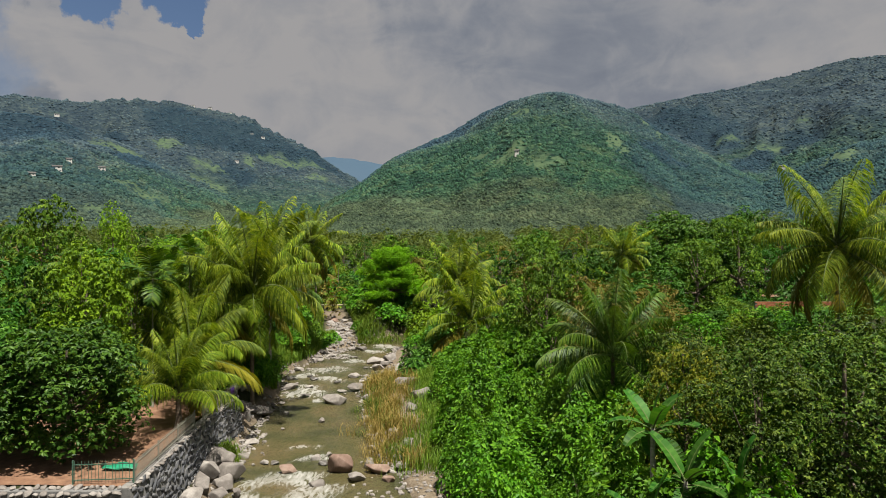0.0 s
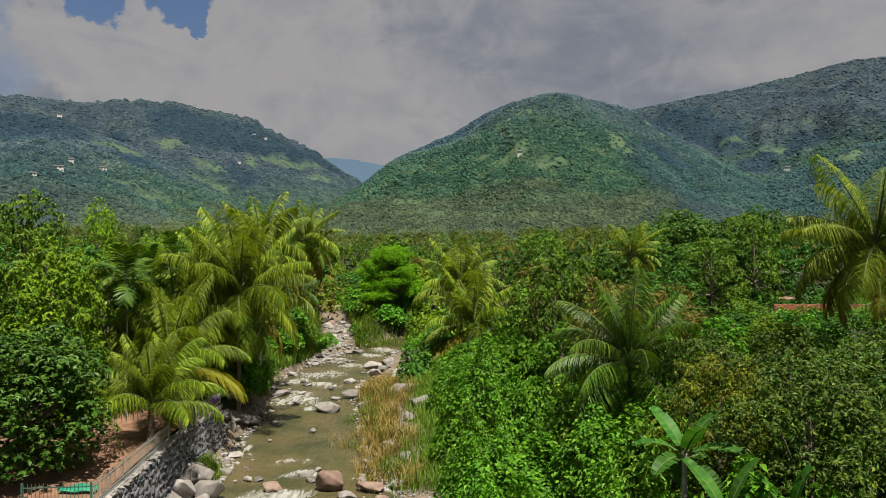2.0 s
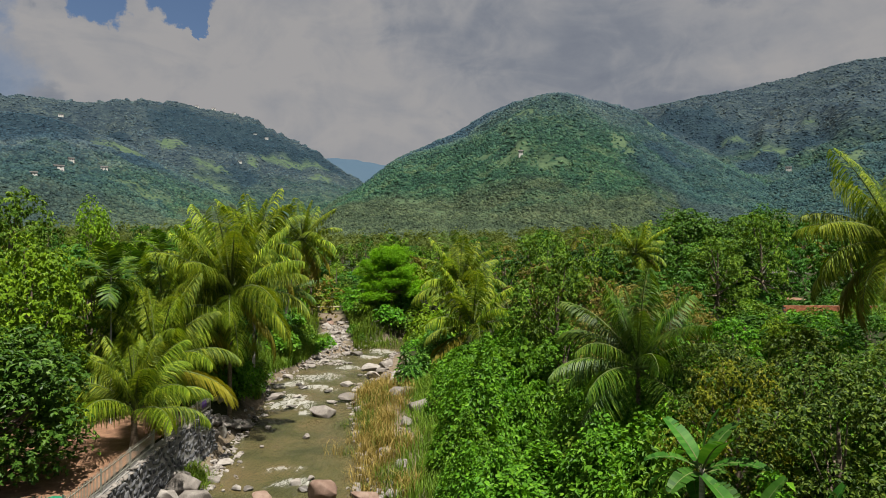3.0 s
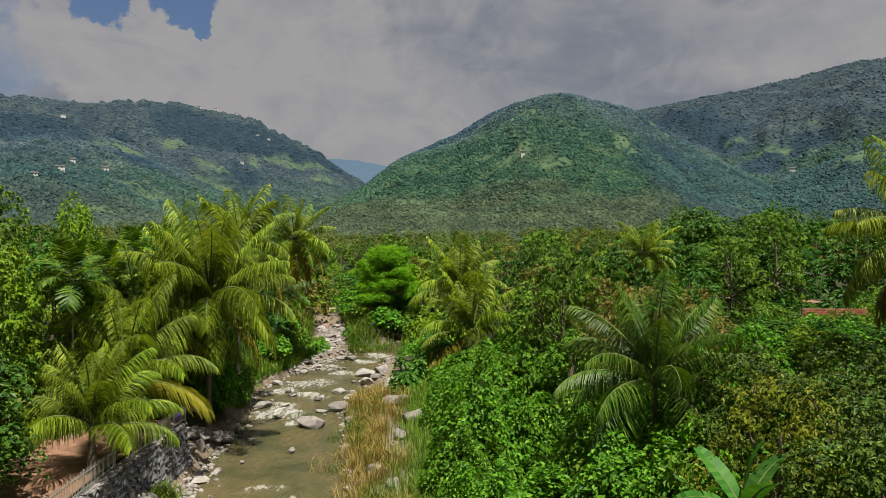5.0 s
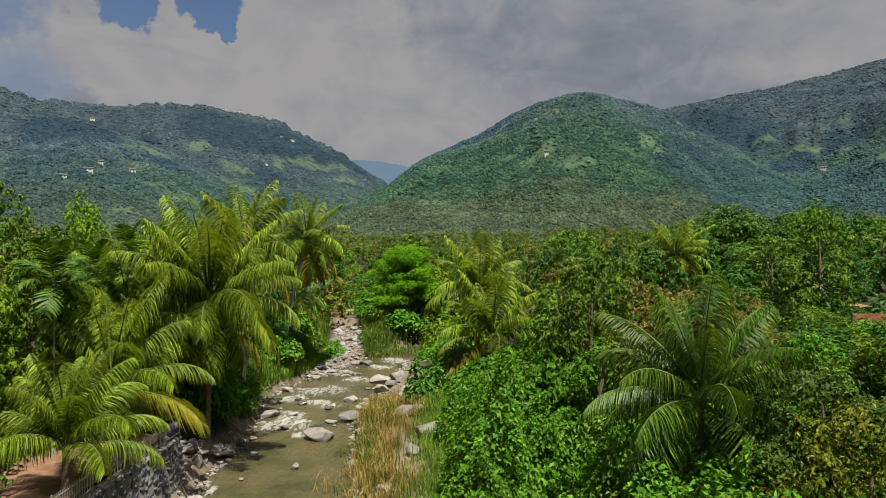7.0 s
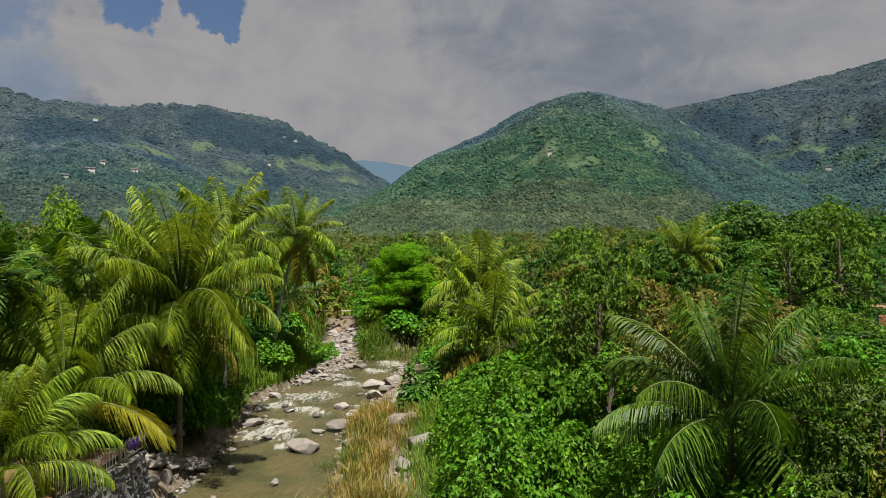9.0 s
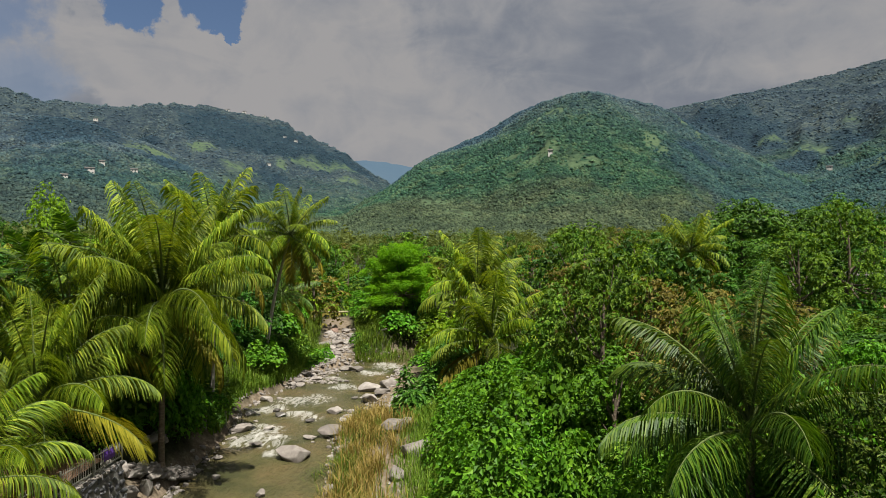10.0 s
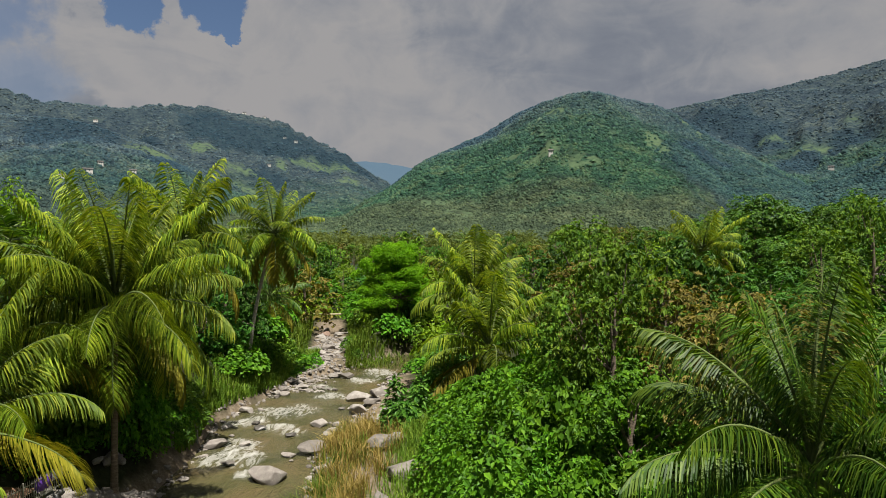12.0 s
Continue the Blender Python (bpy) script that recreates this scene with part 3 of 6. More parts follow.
def sheet_z(x, y):
    """Height of the ground sheet itself, between its grid lines."""
    r, a = np.hypot(x, y), np.degrees(np.arctan2(x, y))
    i = np.clip(np.searchsorted(GRID_R, r) - 1, 0, len(GRID_R) - 2)
    j = np.clip(((a + 48) / 0.32).astype(int), 0, len(GRID_AZ) - 2)
    u = (r - GRID_R[i]) / (GRID_R[i + 1] - GRID_R[i])
    v = (a - GRID_AZ[j]) / 0.32

    def at(ii, jj):
        q = np.radians(GRID_AZ[jj])
        return land_z(GRID_R[ii] * np.sin(q), GRID_R[ii] * np.cos(q))

    return (at(i, j) * (1 - v) + at(i, j + 1) * v) * (1 - u) + (at(i + 1, j) * (1 - v) + at(i + 1, j + 1) * v) * u


def build_ground():
    rest = np.arange(54, 306.1, 7.0)
    az = np.radians(np.concatenate([GRID_AZ, rest]))
    R, A = np.meshgrid(GRID_R, az, indexing="ij")
    X, Y = R * np.sin(A), R * np.cos(A)
    Z = land_z(X, Y)
    n, m = R.shape
    i, j = np.meshgrid(np.arange(n - 1), np.arange(m), indexing="ij")
    k = (j + 1) % m
    f = np.stack([i * m + j, (i + 1) * m + j, (i + 1) * m + k, i * m + k], -1).reshape(-1, 4)
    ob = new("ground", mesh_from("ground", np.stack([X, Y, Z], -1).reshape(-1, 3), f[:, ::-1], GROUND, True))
    field = ob.data.attributes.new("field", "FLOAT", "POINT")
    field.data.foreach_set("value", field_mask(X, Y).ravel().astype(np.float32))
    cover = ob.data.attributes.new("canopy", "FLOAT", "POINT")
    cover.data.foreach_set("value", smooth01((R - 190) / 60).ravel().astype(np.float32))
    d = np.abs(X - river_x(Y)) - river_w(Y)
    reach = np.where(X < river_x(Y), 1.8, np.interp(Y, [20, 40, 55, 75, 90], [4.0, 5.5, 6.0, 4.5, 2.0]))
    bar = smooth01((reach + 0.8 * ripple(X, Y, 0.9, 12) - d) / 1.2) * smooth01((112 - Y) / 6)
    side = smooth01((2.6 - np.abs(X - np.interp(Y, DRY_Y, DRY_X))) / 1.2) * ((Y > 76) & (Y < 124))
    gravel = ob.data.attributes.new("gravel", "FLOAT", "POINT")
    gravel.data.foreach_set("value", np.maximum(bar, side).ravel().astype(np.float32))
    painted_shade = ob.data.attributes.new("painted_shade", "FLOAT", "POINT")
    painted_shade.data.foreach_set("value", shade_mask(X, Y).ravel().astype(np.float32))
    tagged(ob, "green wooded valley floor rising into steep forested hills", "ground", kind="structure")


build_ground()


def distant_mountain():
    """Backdrop of the blue mountain that closes the valley, its haze painted as emission."""
    m, n, p, out = material("haze_glow_mountain")
    pos = n.add("ShaderNodeNewGeometry").outputs["Position"]
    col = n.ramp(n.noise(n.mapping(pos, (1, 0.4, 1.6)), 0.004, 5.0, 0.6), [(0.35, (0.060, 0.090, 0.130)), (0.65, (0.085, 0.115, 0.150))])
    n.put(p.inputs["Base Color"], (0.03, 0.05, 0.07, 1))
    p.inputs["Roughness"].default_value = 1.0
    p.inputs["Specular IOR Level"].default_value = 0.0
    # haze put in as a blue glow of the surface itself
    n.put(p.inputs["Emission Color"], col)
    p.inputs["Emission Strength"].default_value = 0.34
    az = np.radians(np.linspace(-22, 6, 90))
    k = np.linspace(0, 1, 24)
    A, K = np.meshgrid(az, k, indexing="ij")
    R = 4400 - 1100 * (1 - K)
    el = np.interp(np.degrees(A), [-22, -16, -12, -10, -8, -5.6, -3.2, 6], [3, 6.2, 7.4, 7.85, 7.75, 7.35, 6.9, 4])
    X, Y = R * np.sin(A), R * np.cos(A)
    Z = (EYE + 4400 * np.tan(np.radians(el))) * (0.12 + 0.88 * K ** 0.8) + 18 * ripple(X, Y, 120.0, 5) * np.sin(np.pi * K) + 2.5 * ripple(X, Y, 14.0, 6)
    nn, mm = A.shape
    i, j = np.meshgrid(np.arange(nn - 1), np.arange(mm - 1), indexing="ij")
    f = np.stack([i * mm + j, i * mm + j + 1, (i + 1) * mm + j + 1, (i + 1) * mm + j], -1).reshape(-1, 4)
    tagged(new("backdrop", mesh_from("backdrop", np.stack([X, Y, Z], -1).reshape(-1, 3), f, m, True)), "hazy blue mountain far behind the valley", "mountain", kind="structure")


distant_mountain()


def build_water():
    ys = np.arange(-70, 116, 0.3)
    us = np.linspace(-1, 1, 44)
    Y, U = np.meshgrid(ys, us, indexing="ij")
    X = river_x(Y) + U * (river_w(Y) + 1.2)
    rapid = np.zeros_like(Y)
    # tongues of broken water: place, half width across, half length
    for xc, yc, wx, wd in ((-9.6, 36.0, 2.2, 1.6), (-7.2, 38.4, 1.8, 1.4), (-10.6, 39.4, 1.5, 1.2), (-8.2, 40.6, 1.3, 0.8), (-8.8, 33.4, 2.2, 1.2), (-8.3, 43.5, 1.8, 0.6), (-9.5, 45.5, 1.2, 0.5), (-10.4, 58.8, 1.2, 0.7), (-12.6, 61.4, 1.9, 1.6),
                           (-13.4, 64.6, 1.6, 1.7), (-11.6, 67.9, 1.8, 0.9), (-14.9, 69.6, 1.5, 0.9), (-12.8, 73.4, 2.7, 1.9), (-10.2, 78.0, 1.8, 1.1), (-11.8, 81.0, 1.4, 0.7), (-9.0, 84.5, 1.6, 1.2), (-7.9, 89.5, 1.8, 2.4)):
        off = Y - yc - 0.5 * np.sin(X * 1.3 + yc) - 0.35 * ripple(X, Y, 0.7, 5)
        tail = np.where(off < 0, 1.7, 0.6) * wd
        rapid += np.exp(-(off / tail) ** 2 - ((X - xc) / wx) ** 4)
    rapid = np.clip(rapid, 0, 1)
    Z = water_z(Y) + 0.03 * ripple(X, Y * 0.5, 0.6, 1) + rapid * 0.06 * ripple(X, Y, 0.45, 2)
    n, m = Y.shape
    i, j = np.meshgrid(np.arange(n - 1), np.arange(m - 1), indexing="ij")
    f = np.stack([i * m + j, i * m + j + 1, (i + 1) * m + j + 1, (i + 1) * m + j], -1).reshape(-1, 4)
    me = mesh_from("water", np.stack([X, Y, Z], -1).reshape(-1, 3), f, WATER, True)
    foam = me.attributes.new("foam", "FLOAT", "POINT")
    foam.data.foreach_set("value", rapid.ravel().astype(np.float32))
    tagged(new("river_water", me), "shallow silty brown river with white rapids", "water", kind="structure")


build_water()


# ---- plants ----
def crown_mesh(name, seed, clumps, per, size, wide, mat, droop=0.3, up=0.6, whorl=5):
    """A crown of leaf whorls on the skins of many clumps. clumps: rows of x, y, z, radius."""
    r = np.random.RandomState(seed)
    c = np.asarray(clumps, dtype=float)
    idx = np.repeat(np.arange(len(c)), max(1, per // whorl))
    n = unit(r.normal(size=(len(idx), 3)) + np.array([0, 0, 0.45]))
    rad = c[idx, 3] * (0.5 + 0.55 * r.rand(len(idx)) ** 0.6 + np.where(r.rand(len(idx)) < 0.12, 0.35 * r.rand(len(idx)), 0))
    P = c[idx, :3] + n * rad[:, None] * np.array([1, 1, 0.85])
    grow = size * (0.65 + 0.7 * r.rand(len(idx)))
    P, n, grow = np.repeat(P, whorl, 0), np.repeat(n, whorl, 0), np.repeat(grow, whorl)
    side = r.normal(size=n.shape)
    N = n * 0.8 + np.array([0, 0, up]) + side * 0.25
    D = n * 0.45 + side - np.array([0, 0, droop])
    L = grow * (0.8 + 0.4 * r.rand(len(n)))
    v, f = leaves(P, D, N, L, L * wide)
    return mesh_from(name, v, f, mat)


def tree(name, label, seed, height, radius, clumps, per, size, wide, leaf, bark=BARK, trunk=0.35, flat=1.0, thick=0.16, low=0.3, droop=0.3, category="tree", limbs=14, lobes=0):
    """A broad-leaved tree: tapered trunk, limbs to the clumps, leaves on the clumps."""
    r = np.random.RandomState(seed)
    root = thing(name, label, category)
    rows = []
    for k in range(clumps):
        h = low + (1 - low) * ((k + 0.5) / clumps)
        env = math.sqrt(max(0.06, 1 - abs((h - low) / (1 - low) * 1.9 - 0.85) ** 2.2 * 0.85)) * flat
        a = k * 2.4 + r.uniform(-0.5, 0.5)
        q = radius * env * (0.3 + 0.75 * r.rand() ** 0.5)
        cr = radius * r.uniform(0.19, 0.43)
        rows.append((q * math.cos(a), q * math.sin(a), height * (h + r.uniform(-0.07, 0.05)) - cr * 0.4, cr))
    if lobes:
        # an open crown of flat sprays at the ends of the limbs
        rows = []
        for k in range(lobes):
            a, u = k * 2.4 + r.uniform(-0.6, 0.6), (k + 0.5) / lobes
            q = radius * (1.0 - 0.55 * u) * r.uniform(0.35, 1.0)
            h = height * (low + (1 - low) * (0.25 + 0.72 * u)) - (0.9 if q > radius * 0.7 else 0)
            wide_lobe = radius * r.uniform(0.22, 0.42)
            for _ in range(9):
                e, g = r.uniform(0, 6.28), wide_lobe * math.sqrt(r.rand())
                rows.append((q * math.cos(a) + g * math.cos(e), q * math.sin(a) + g * math.sin(e), h - 0.3 * g + r.uniform(-0.35, 0.25), radius * r.uniform(0.09, 0.17)))
    b = Build()
    top = height * 0.82
    sway = [r.uniform(-0.3, 0.3) for _ in range(4)]
    zs = np.linspace(-0.4, top, 9 if limbs > 8 else 6)
    px = sway[0] * np.sin(zs / top * 3) * radius * 0.2
    py = sway[1] * np.sin(zs / top * 2.5) * radius * 0.2
    b.add(*tube(np.stack([px, py, zs], 1), thick * (1.25 - 1.1 * np.clip(zs / top, 0, 1)) + 0.02, 7 if limbs > 8 else 5))
    for x, y, z, cr in rows[:: max(1, len(rows) // limbs)]:
        z0 = min(top * 0.9, max(height * trunk * 0.8, z * 0.55))
        s = np.linspace(0, 1, 4)[:, None]
        p0, p1 = np.array([np.interp(z0, zs, px), np.interp(z0, zs, py), z0]), np.array([x, y, z])
        mid = (p0 + p1) / 2 + np.array([0, 0, -0.12 * np.linalg.norm(p1 - p0)])
        pts = (1 - s) ** 2 * p0 + 2 * s * (1 - s) * mid + s ** 2 * p1
        b.add(*tube(pts, thick * 0.45 * (1.1 - s[:, 0]) + 0.012, 4))
    part("trunk", b.mesh("trunk", bark, True), root)
    part("crown", crown_mesh("crown", seed, rows, per, size, wide, LEAF[leaf], droop), root)
    return root


def frond_mesh(name, seed, length, bend, pairs, lmax, mat, pitch, stalk=0.14, wide=0.036, hang=0.75, seg=2):
    """A feather frond along +x, arching down; leaflets hang in two rows. Returns leaf and stalk meshes."""
    r = np.random.RandomState(seed)
    down = np.array([[-math.sin(radians(pitch)), 0, -math.cos(radians(pitch))]])
    s = np.linspace(0, 1, 14)
    ang = -np.radians(bend) * s ** 2.2
    step = length / 13
    x = np.concatenate([[0], np.cumsum(np.cos(ang[:-1]) * step)])
    z = np.concatenate([[0], np.cumsum(np.sin(ang[:-1]) * step)])
    y = 0.05 * length * r.uniform(-1, 1) * s ** 2
    b = Build()
    b.add(*tube(np.stack([x, y, z], 1), 0.055 * (1.05 - s) * length / 4.5 + 0.006, 4))
    t = stalk + (1 - stalk) * (np.arange(pairs) + 0.5) / pairs
    out, v0 = Build(), []
    for side in (-1, 1):
        tt = np.clip(t + r.uniform(-0.3, 0.3, pairs) / pairs, 0, 1)
        P = np.stack([np.interp(tt, s, x), np.interp(tt, s, y), np.interp(tt, s, z)], 1)
        a = np.interp(tt, s, ang)
        T = np.stack([np.cos(a), 0 * a, np.sin(a)], 1)
        U = np.stack([-np.sin(a), 0 * a, np.cos(a)], 1)
        S = np.array([[0, side, 0]])
        u = (tt - stalk) / (1 - stalk)
        ln = lmax * (0.25 + 0.75 * np.sin(np.pi * np.clip(u * 0.88 + 0.1, 0, 1)) ** 0.9) * r.uniform(0.75, 1.15, pairs)
        fwd = 0.3 + 0.7 * u + r.normal(0, 0.16, pairs)
        d = unit(S + T * fwd[:, None] + U * r.uniform(0.05, 0.3, pairs)[:, None])
        w = wide * (0.8 + 0.4 * r.rand(pairs))
        pts = [P]
        for k in range(seg):
            d = unit(d + down * hang * (0.45 + 0.75 * k) * r.uniform(0.7, 1.3, pairs)[:, None])
            pts.append(pts[-1] + d * (ln / seg)[:, None])
        W = unit(T - d * np.sum(T * d, 1, keepdims=True))
        ws = [0.7, 1.0, 0.12] if seg == 2 else [0.7, 1.0, 0.75, 0.1]
        ring = np.stack([p + sg * W * (w * q * 0.5)[:, None] for p, q in zip(pts, ws) for sg in (-1, 1)], 1)
        m = 2 * (seg + 1)
        base = np.arange(pairs)[:, None] * m
        f = np.concatenate([base + np.array([[2 * k, 2 * k + 1, 2 * k + 3, 2 * k + 2]]) for k in range(seg)])
        out.add(ring.reshape(-1, 3), f)
    return out.mesh(name, mat), b.mesh("stalk", RACHIS, True)


def frond_set(seed, length, pairs, lmax, mats, **kw):
    """Fronds from young and upright to old and hanging."""
    return [frond_mesh("frond", seed + k, length, bend, pairs, lmax, mats[min(k, len(mats) - 1)], pitch, **kw) for k, (bend, pitch) in enumerate(((26, 72), (54, 45), (82, 18), (94, -8), (74, -25)))]


COCO = frond_set(11, 4.6, 100, 1.45, [LEAF["palm"]] * 4 + [LEAF["palm_old"]], seg=3, wide=0.043, hang=0.8)
COCO_DARK = frond_set(31, 4.6, 96, 1.4, [LEAF["palm_dark"]] * 3 + [LEAF["palm"]] + [LEAF["palm_old"]], seg=3, wide=0.043, hang=0.8)
COCO_MID = frond_set(91, 4.6, 62, 1.35, [LEAF["palm"]] * 4 + [LEAF["palm_old"]], seg=3, wide=0.085, hang=0.6)
COCO_FAR = frond_set(51, 4.6, 26, 1.05, [LEAF["palm_dark"]] * 2 + [LEAF["palm"]] * 2 + [LEAF["palm_old"]], wide=0.11)
ARECA = frond_set(71, 1.9, 26, 0.7, [LEAF["palm_dark"]], wide=0.09, hang=0.25)


def palm(label, x, y, crown, fronds, sets, seed, spread=1.0, bark=BARK, thick=0.14, old=3, nuts=0, lean=(0, 0), lo=-38, hi=84, name="coconut_palm", most=3, rise=0.85):
    """A palm: ringed trunk, a crown of separate fronds, nuts under it."""
    r = np.random.RandomState(seed)
    ground = hz(x, y) - 0.05
    height = crown - ground
    root = thing(name, label, "palm tree", spot(x, y, ground), group="palms along the river")
    zs = np.linspace(-0.5, height, 16)
    q = np.clip(zs / height, 0, 1)
    px, py = lean[0] * q ** 1.6, lean[1] * q ** 1.6
    rad = thick * (1.0 + 0.7 * np.exp(-np.clip(zs, 0, None) / 0.5) - 0.25 * q) * (1 + 0.05 * np.sin(np.arange(16) * 2.1))
    part("trunk", Build().add(*tube(np.stack([px, py, zs], 1), rad, 9)).mesh("trunk", bark, True), root)
    for k in range(fronds):
        u = (k + 0.5) / fronds
        pitch = hi + (lo - hi) * u ** rise + r.uniform(-6, 6)
        which = 4 if k >= fronds - old else min(most, int(u * 4.2))
        leaf, stalk = sets[which]
        a = k * 137.5 + r.uniform(-14, 14)
        size = spread * r.uniform(0.86, 1.08) * (0.8 if k < 2 else 1.0)
        fm = Matrix.Translation((lean[0], lean[1], height + 0.25 - 0.5 * u)) @ pose(0, 0, 0, r.uniform(-14, 14), -pitch, a) @ Matrix.Scale(size, 4)
        fr = part("frond", leaf, root, "yellowing hanging frond" if which == 4 else "", fm)
        part("stalk", stalk, fr)
    for k in range(nuts):
        a = r.uniform(0, 6.28)
        v, f = ball(3, 0.13, seed + k)
        part("coconut", mesh_from("coconut", v * np.array([1, 1, 1.25]), f, NUT, True), root, "", Matrix.Translation((lean[0] + 0.33 * math.cos(a), lean[1] + 0.33 * math.sin(a), height - 0.15 - 0.35 * r.rand())))
    return root


def ball(sub, radius, seed=0, rough=0.0, flatten=(1, 1, 1), chop=0):
    """An icosphere, roughened and with some flat faces knocked off."""
    bm = bmesh.new()
    bmesh.ops.create_icosphere(bm, subdivisions=sub, radius=1.0)
    v = np.array([p.co for p in bm.verts])
    f = np.array([[p.index for p in q.verts] for q in bm.faces])
    bm.free()
    r = np.random.RandomState(seed)
    for _ in range(chop):
        n = unit(r.normal(size=3))
        lim = r.uniform(0.46, 0.8)
        d = v @ n
        v = v - np.clip(d - lim, 0, None)[:, None] * n * 0.97
    if rough:
        off = ripple(v[:, 0] + v[:, 2] * 0.7, v[:, 1] - v[:, 2] * 0.6, 0.55, seed) + 0.4 * ripple(v[:, 0] - v[:, 2], v[:, 1] + v[:, 2], 0.2, seed + 1)
        v = v * (1 + rough * off)[:, None]
    return v * radius * np.array(flatten), f


def banana_leaf(seed, length, bend, torn):
    """A broad leaf with a midrib; the blade is split into strips by the wind."""
    r = np.random.RandomState(seed)
    s = np.linspace(0, 1, 17)
    ang = -np.radians(bend) * s ** 1.4
    x = np.concatenate([[0], np.cumsum(np.cos(ang[:-1]))]) * length / 16
    z = np.concatenate([[0], np.cumsum(np.sin(ang[:-1]))]) * length / 16
    wd = 0.33 * np.sin(np.pi * np.clip(s * 0.9 + 0.04, 0, 1)) ** 0.55 * length / 2.2
    wd[:2] = 0.03
    b = Build()
    for side in (-1, 1):
        for k in range(2, 16):
            gap = 0.03 if r.rand() < torn else 0.0
            sag = r.uniform(0.05, 0.35) if gap else 0.12
            p0, p1 = np.array([x[k], 0, z[k]]), np.array([x[k + 1], 0, z[k + 1]])
            q0 = p0 + np.array([0.06 + gap, side * wd[k], wd[k] * (0.25 - sag)])
            q1 = p1 + np.array([0.06 - gap, side * wd[k + 1], wd[k + 1] * (0.25 - sag)])
            b.add([p0, p1, q1, q0], [(0, 1, 2, 3)])
    st = Build().add(*tube(np.stack([x, 0 * x, z - 0.01], 1), 0.035 * (1.1 - s) + 0.006, 5))
    return b.mesh("leaf", LEAF["banana"]), st.mesh("midrib", RACHIS, True)


BANANA_LEAVES = [banana_leaf(5, 2.3, 35, 0.1), banana_leaf(6, 2.3, 70, 0.5), banana_leaf(7, 2.2, 100, 0.8)]


def banana(m, height, seed, count=9, big=1.0):
    r = np.random.RandomState(seed)
    root = thing("banana_plant", "green banana plant with broad torn leaves on the bank", "banana plant", m, group="banana plants")
    zs = np.linspace(-0.3, height, 6)
    part("stem", Build().add(*tube(np.stack([0 * zs, 0 * zs, zs], 1), np.linspace(0.17, 0.08, 6), 9)).mesh("stem", PALE_BARK, True), root)
    for k in range(count):
        u = k / max(1, count - 1)
        leaf, rib = BANANA_LEAVES[0 if u < 0.35 else 1 if u < 0.75 else 2]
        lm = Matrix.Translation((0, 0, height - 0.3 * u)) @ pose(0, 0, 0, r.uniform(-20, 20), -(84 - 92 * u ** 0.6 + r.uniform(-10, 10)), k * 137.5 + r.uniform(-20, 20)) @ Matrix.Scale(big * r.uniform(0.85, 1.1), 4)
        lf = part("leaf", leaf, root, "", lm)
        part("midrib", rib, lf)
    return root


def mound_mesh(seed, radius, height, count, size, wide, leaf, droop=0.3):
    """Leaves over a lumpy hummock, several skins deep."""
    r = np.random.RandomState(seed)
    a, q = r.uniform(0, 2 * np.pi, count), np.sqrt(r.rand(count)) * radius
    x, y = q * np.cos(a), q * np.sin(a)
    z = height * np.clip(1 - (q / radius) ** 2, 0, 1) ** 0.6 * (0.72 + 0.34 * ripple(x, y, 0.45, seed)) - r.rand(count) ** 2 * 0.6 + 0.15
    P = np.stack([x, y, z], 1)
    N = np.stack([x / radius * 0.7, y / radius * 0.7, np.full(count, 0.9)], 1) + r.normal(size=(count, 3)) * 0.4
    D = r.normal(size=(count, 3)) + np.stack([x, y, 0 * x], 1) / radius * 0.8 - np.array([0, 0, droop])
    L = size * (0.6 + 0.8 * r.rand(count))
    return mesh_from("foliage", *leaves(P, D, N, L, L * wide), LEAF[leaf])


def bush(name, label, seed, radius, height, count, size, wide, leaf):
    root = thing(name, label, "bush")
    b = Build()
    r = np.random.RandomState(seed)
    for k in range(7):
        a = k * 0.9
        s = np.linspace(0, 1, 4)
        e = radius * 0.6 * r.rand()
        b.add(*tube(np.stack([e * s * math.cos(a), e * s * math.sin(a), -0.3 + s * height * 0.8], 1), 0.04 * (1.1 - s), 5))
    part("woody_base", b.mesh("woody_base", BARK, True), root)
    part("foliage", mound_mesh(seed, radius, height, count, size, wide, leaf, 0.5 if leaf == "vine" else 0.3), root)
    return root


STORE = pose(0, -260, -40)  # the first of each kind is moved to its own place below
KINDS = {}


def plant(kind, m):
    """The first of a kind is placed itself; later ones are copies. Far bushes take the simpler kind."""
    if m.translation.y > 74 and kind[:4] in ("vine", "shru", "oliv") and kind[:-1] != "olive":
        kind = "far" + kind
    made, used = KINDS[kind]
    if not used:
        KINDS[kind] = (made, True)
        made.matrix_basis = m
        return made
    return copy_thing(made, m)


def define_far():
    """The same bushes with fewer, larger leaves for the farther stretch."""
    k = KINDS
    for i in range(2):
        k["farlight%d" % i] = bush("shrub", "light-green bushy scrub beside the stony channel", 270 + i, 2.0, 1.9, 560, 0.36, 0.6, "light"), False
        k["farvine%d" % i] = bush("vine_bush", "bright-green climbing vines heaped over bushes", 240 + i, 2.2, 1.9, 560, 0.44, 0.72, "vine"), False
        k["farshrub%d" % i] = bush("shrub", "dark-green leafy shrub in the undergrowth", 250 + i, 1.7, 1.8, 460, 0.42, 0.55, "dark"), False
        k["faroliveshrub%d" % i] = bush("shrub", "olive-green leafy shrub in the undergrowth", 260 + i, 1.8, 1.8, 520, 0.36, 0.55, "olive"), False


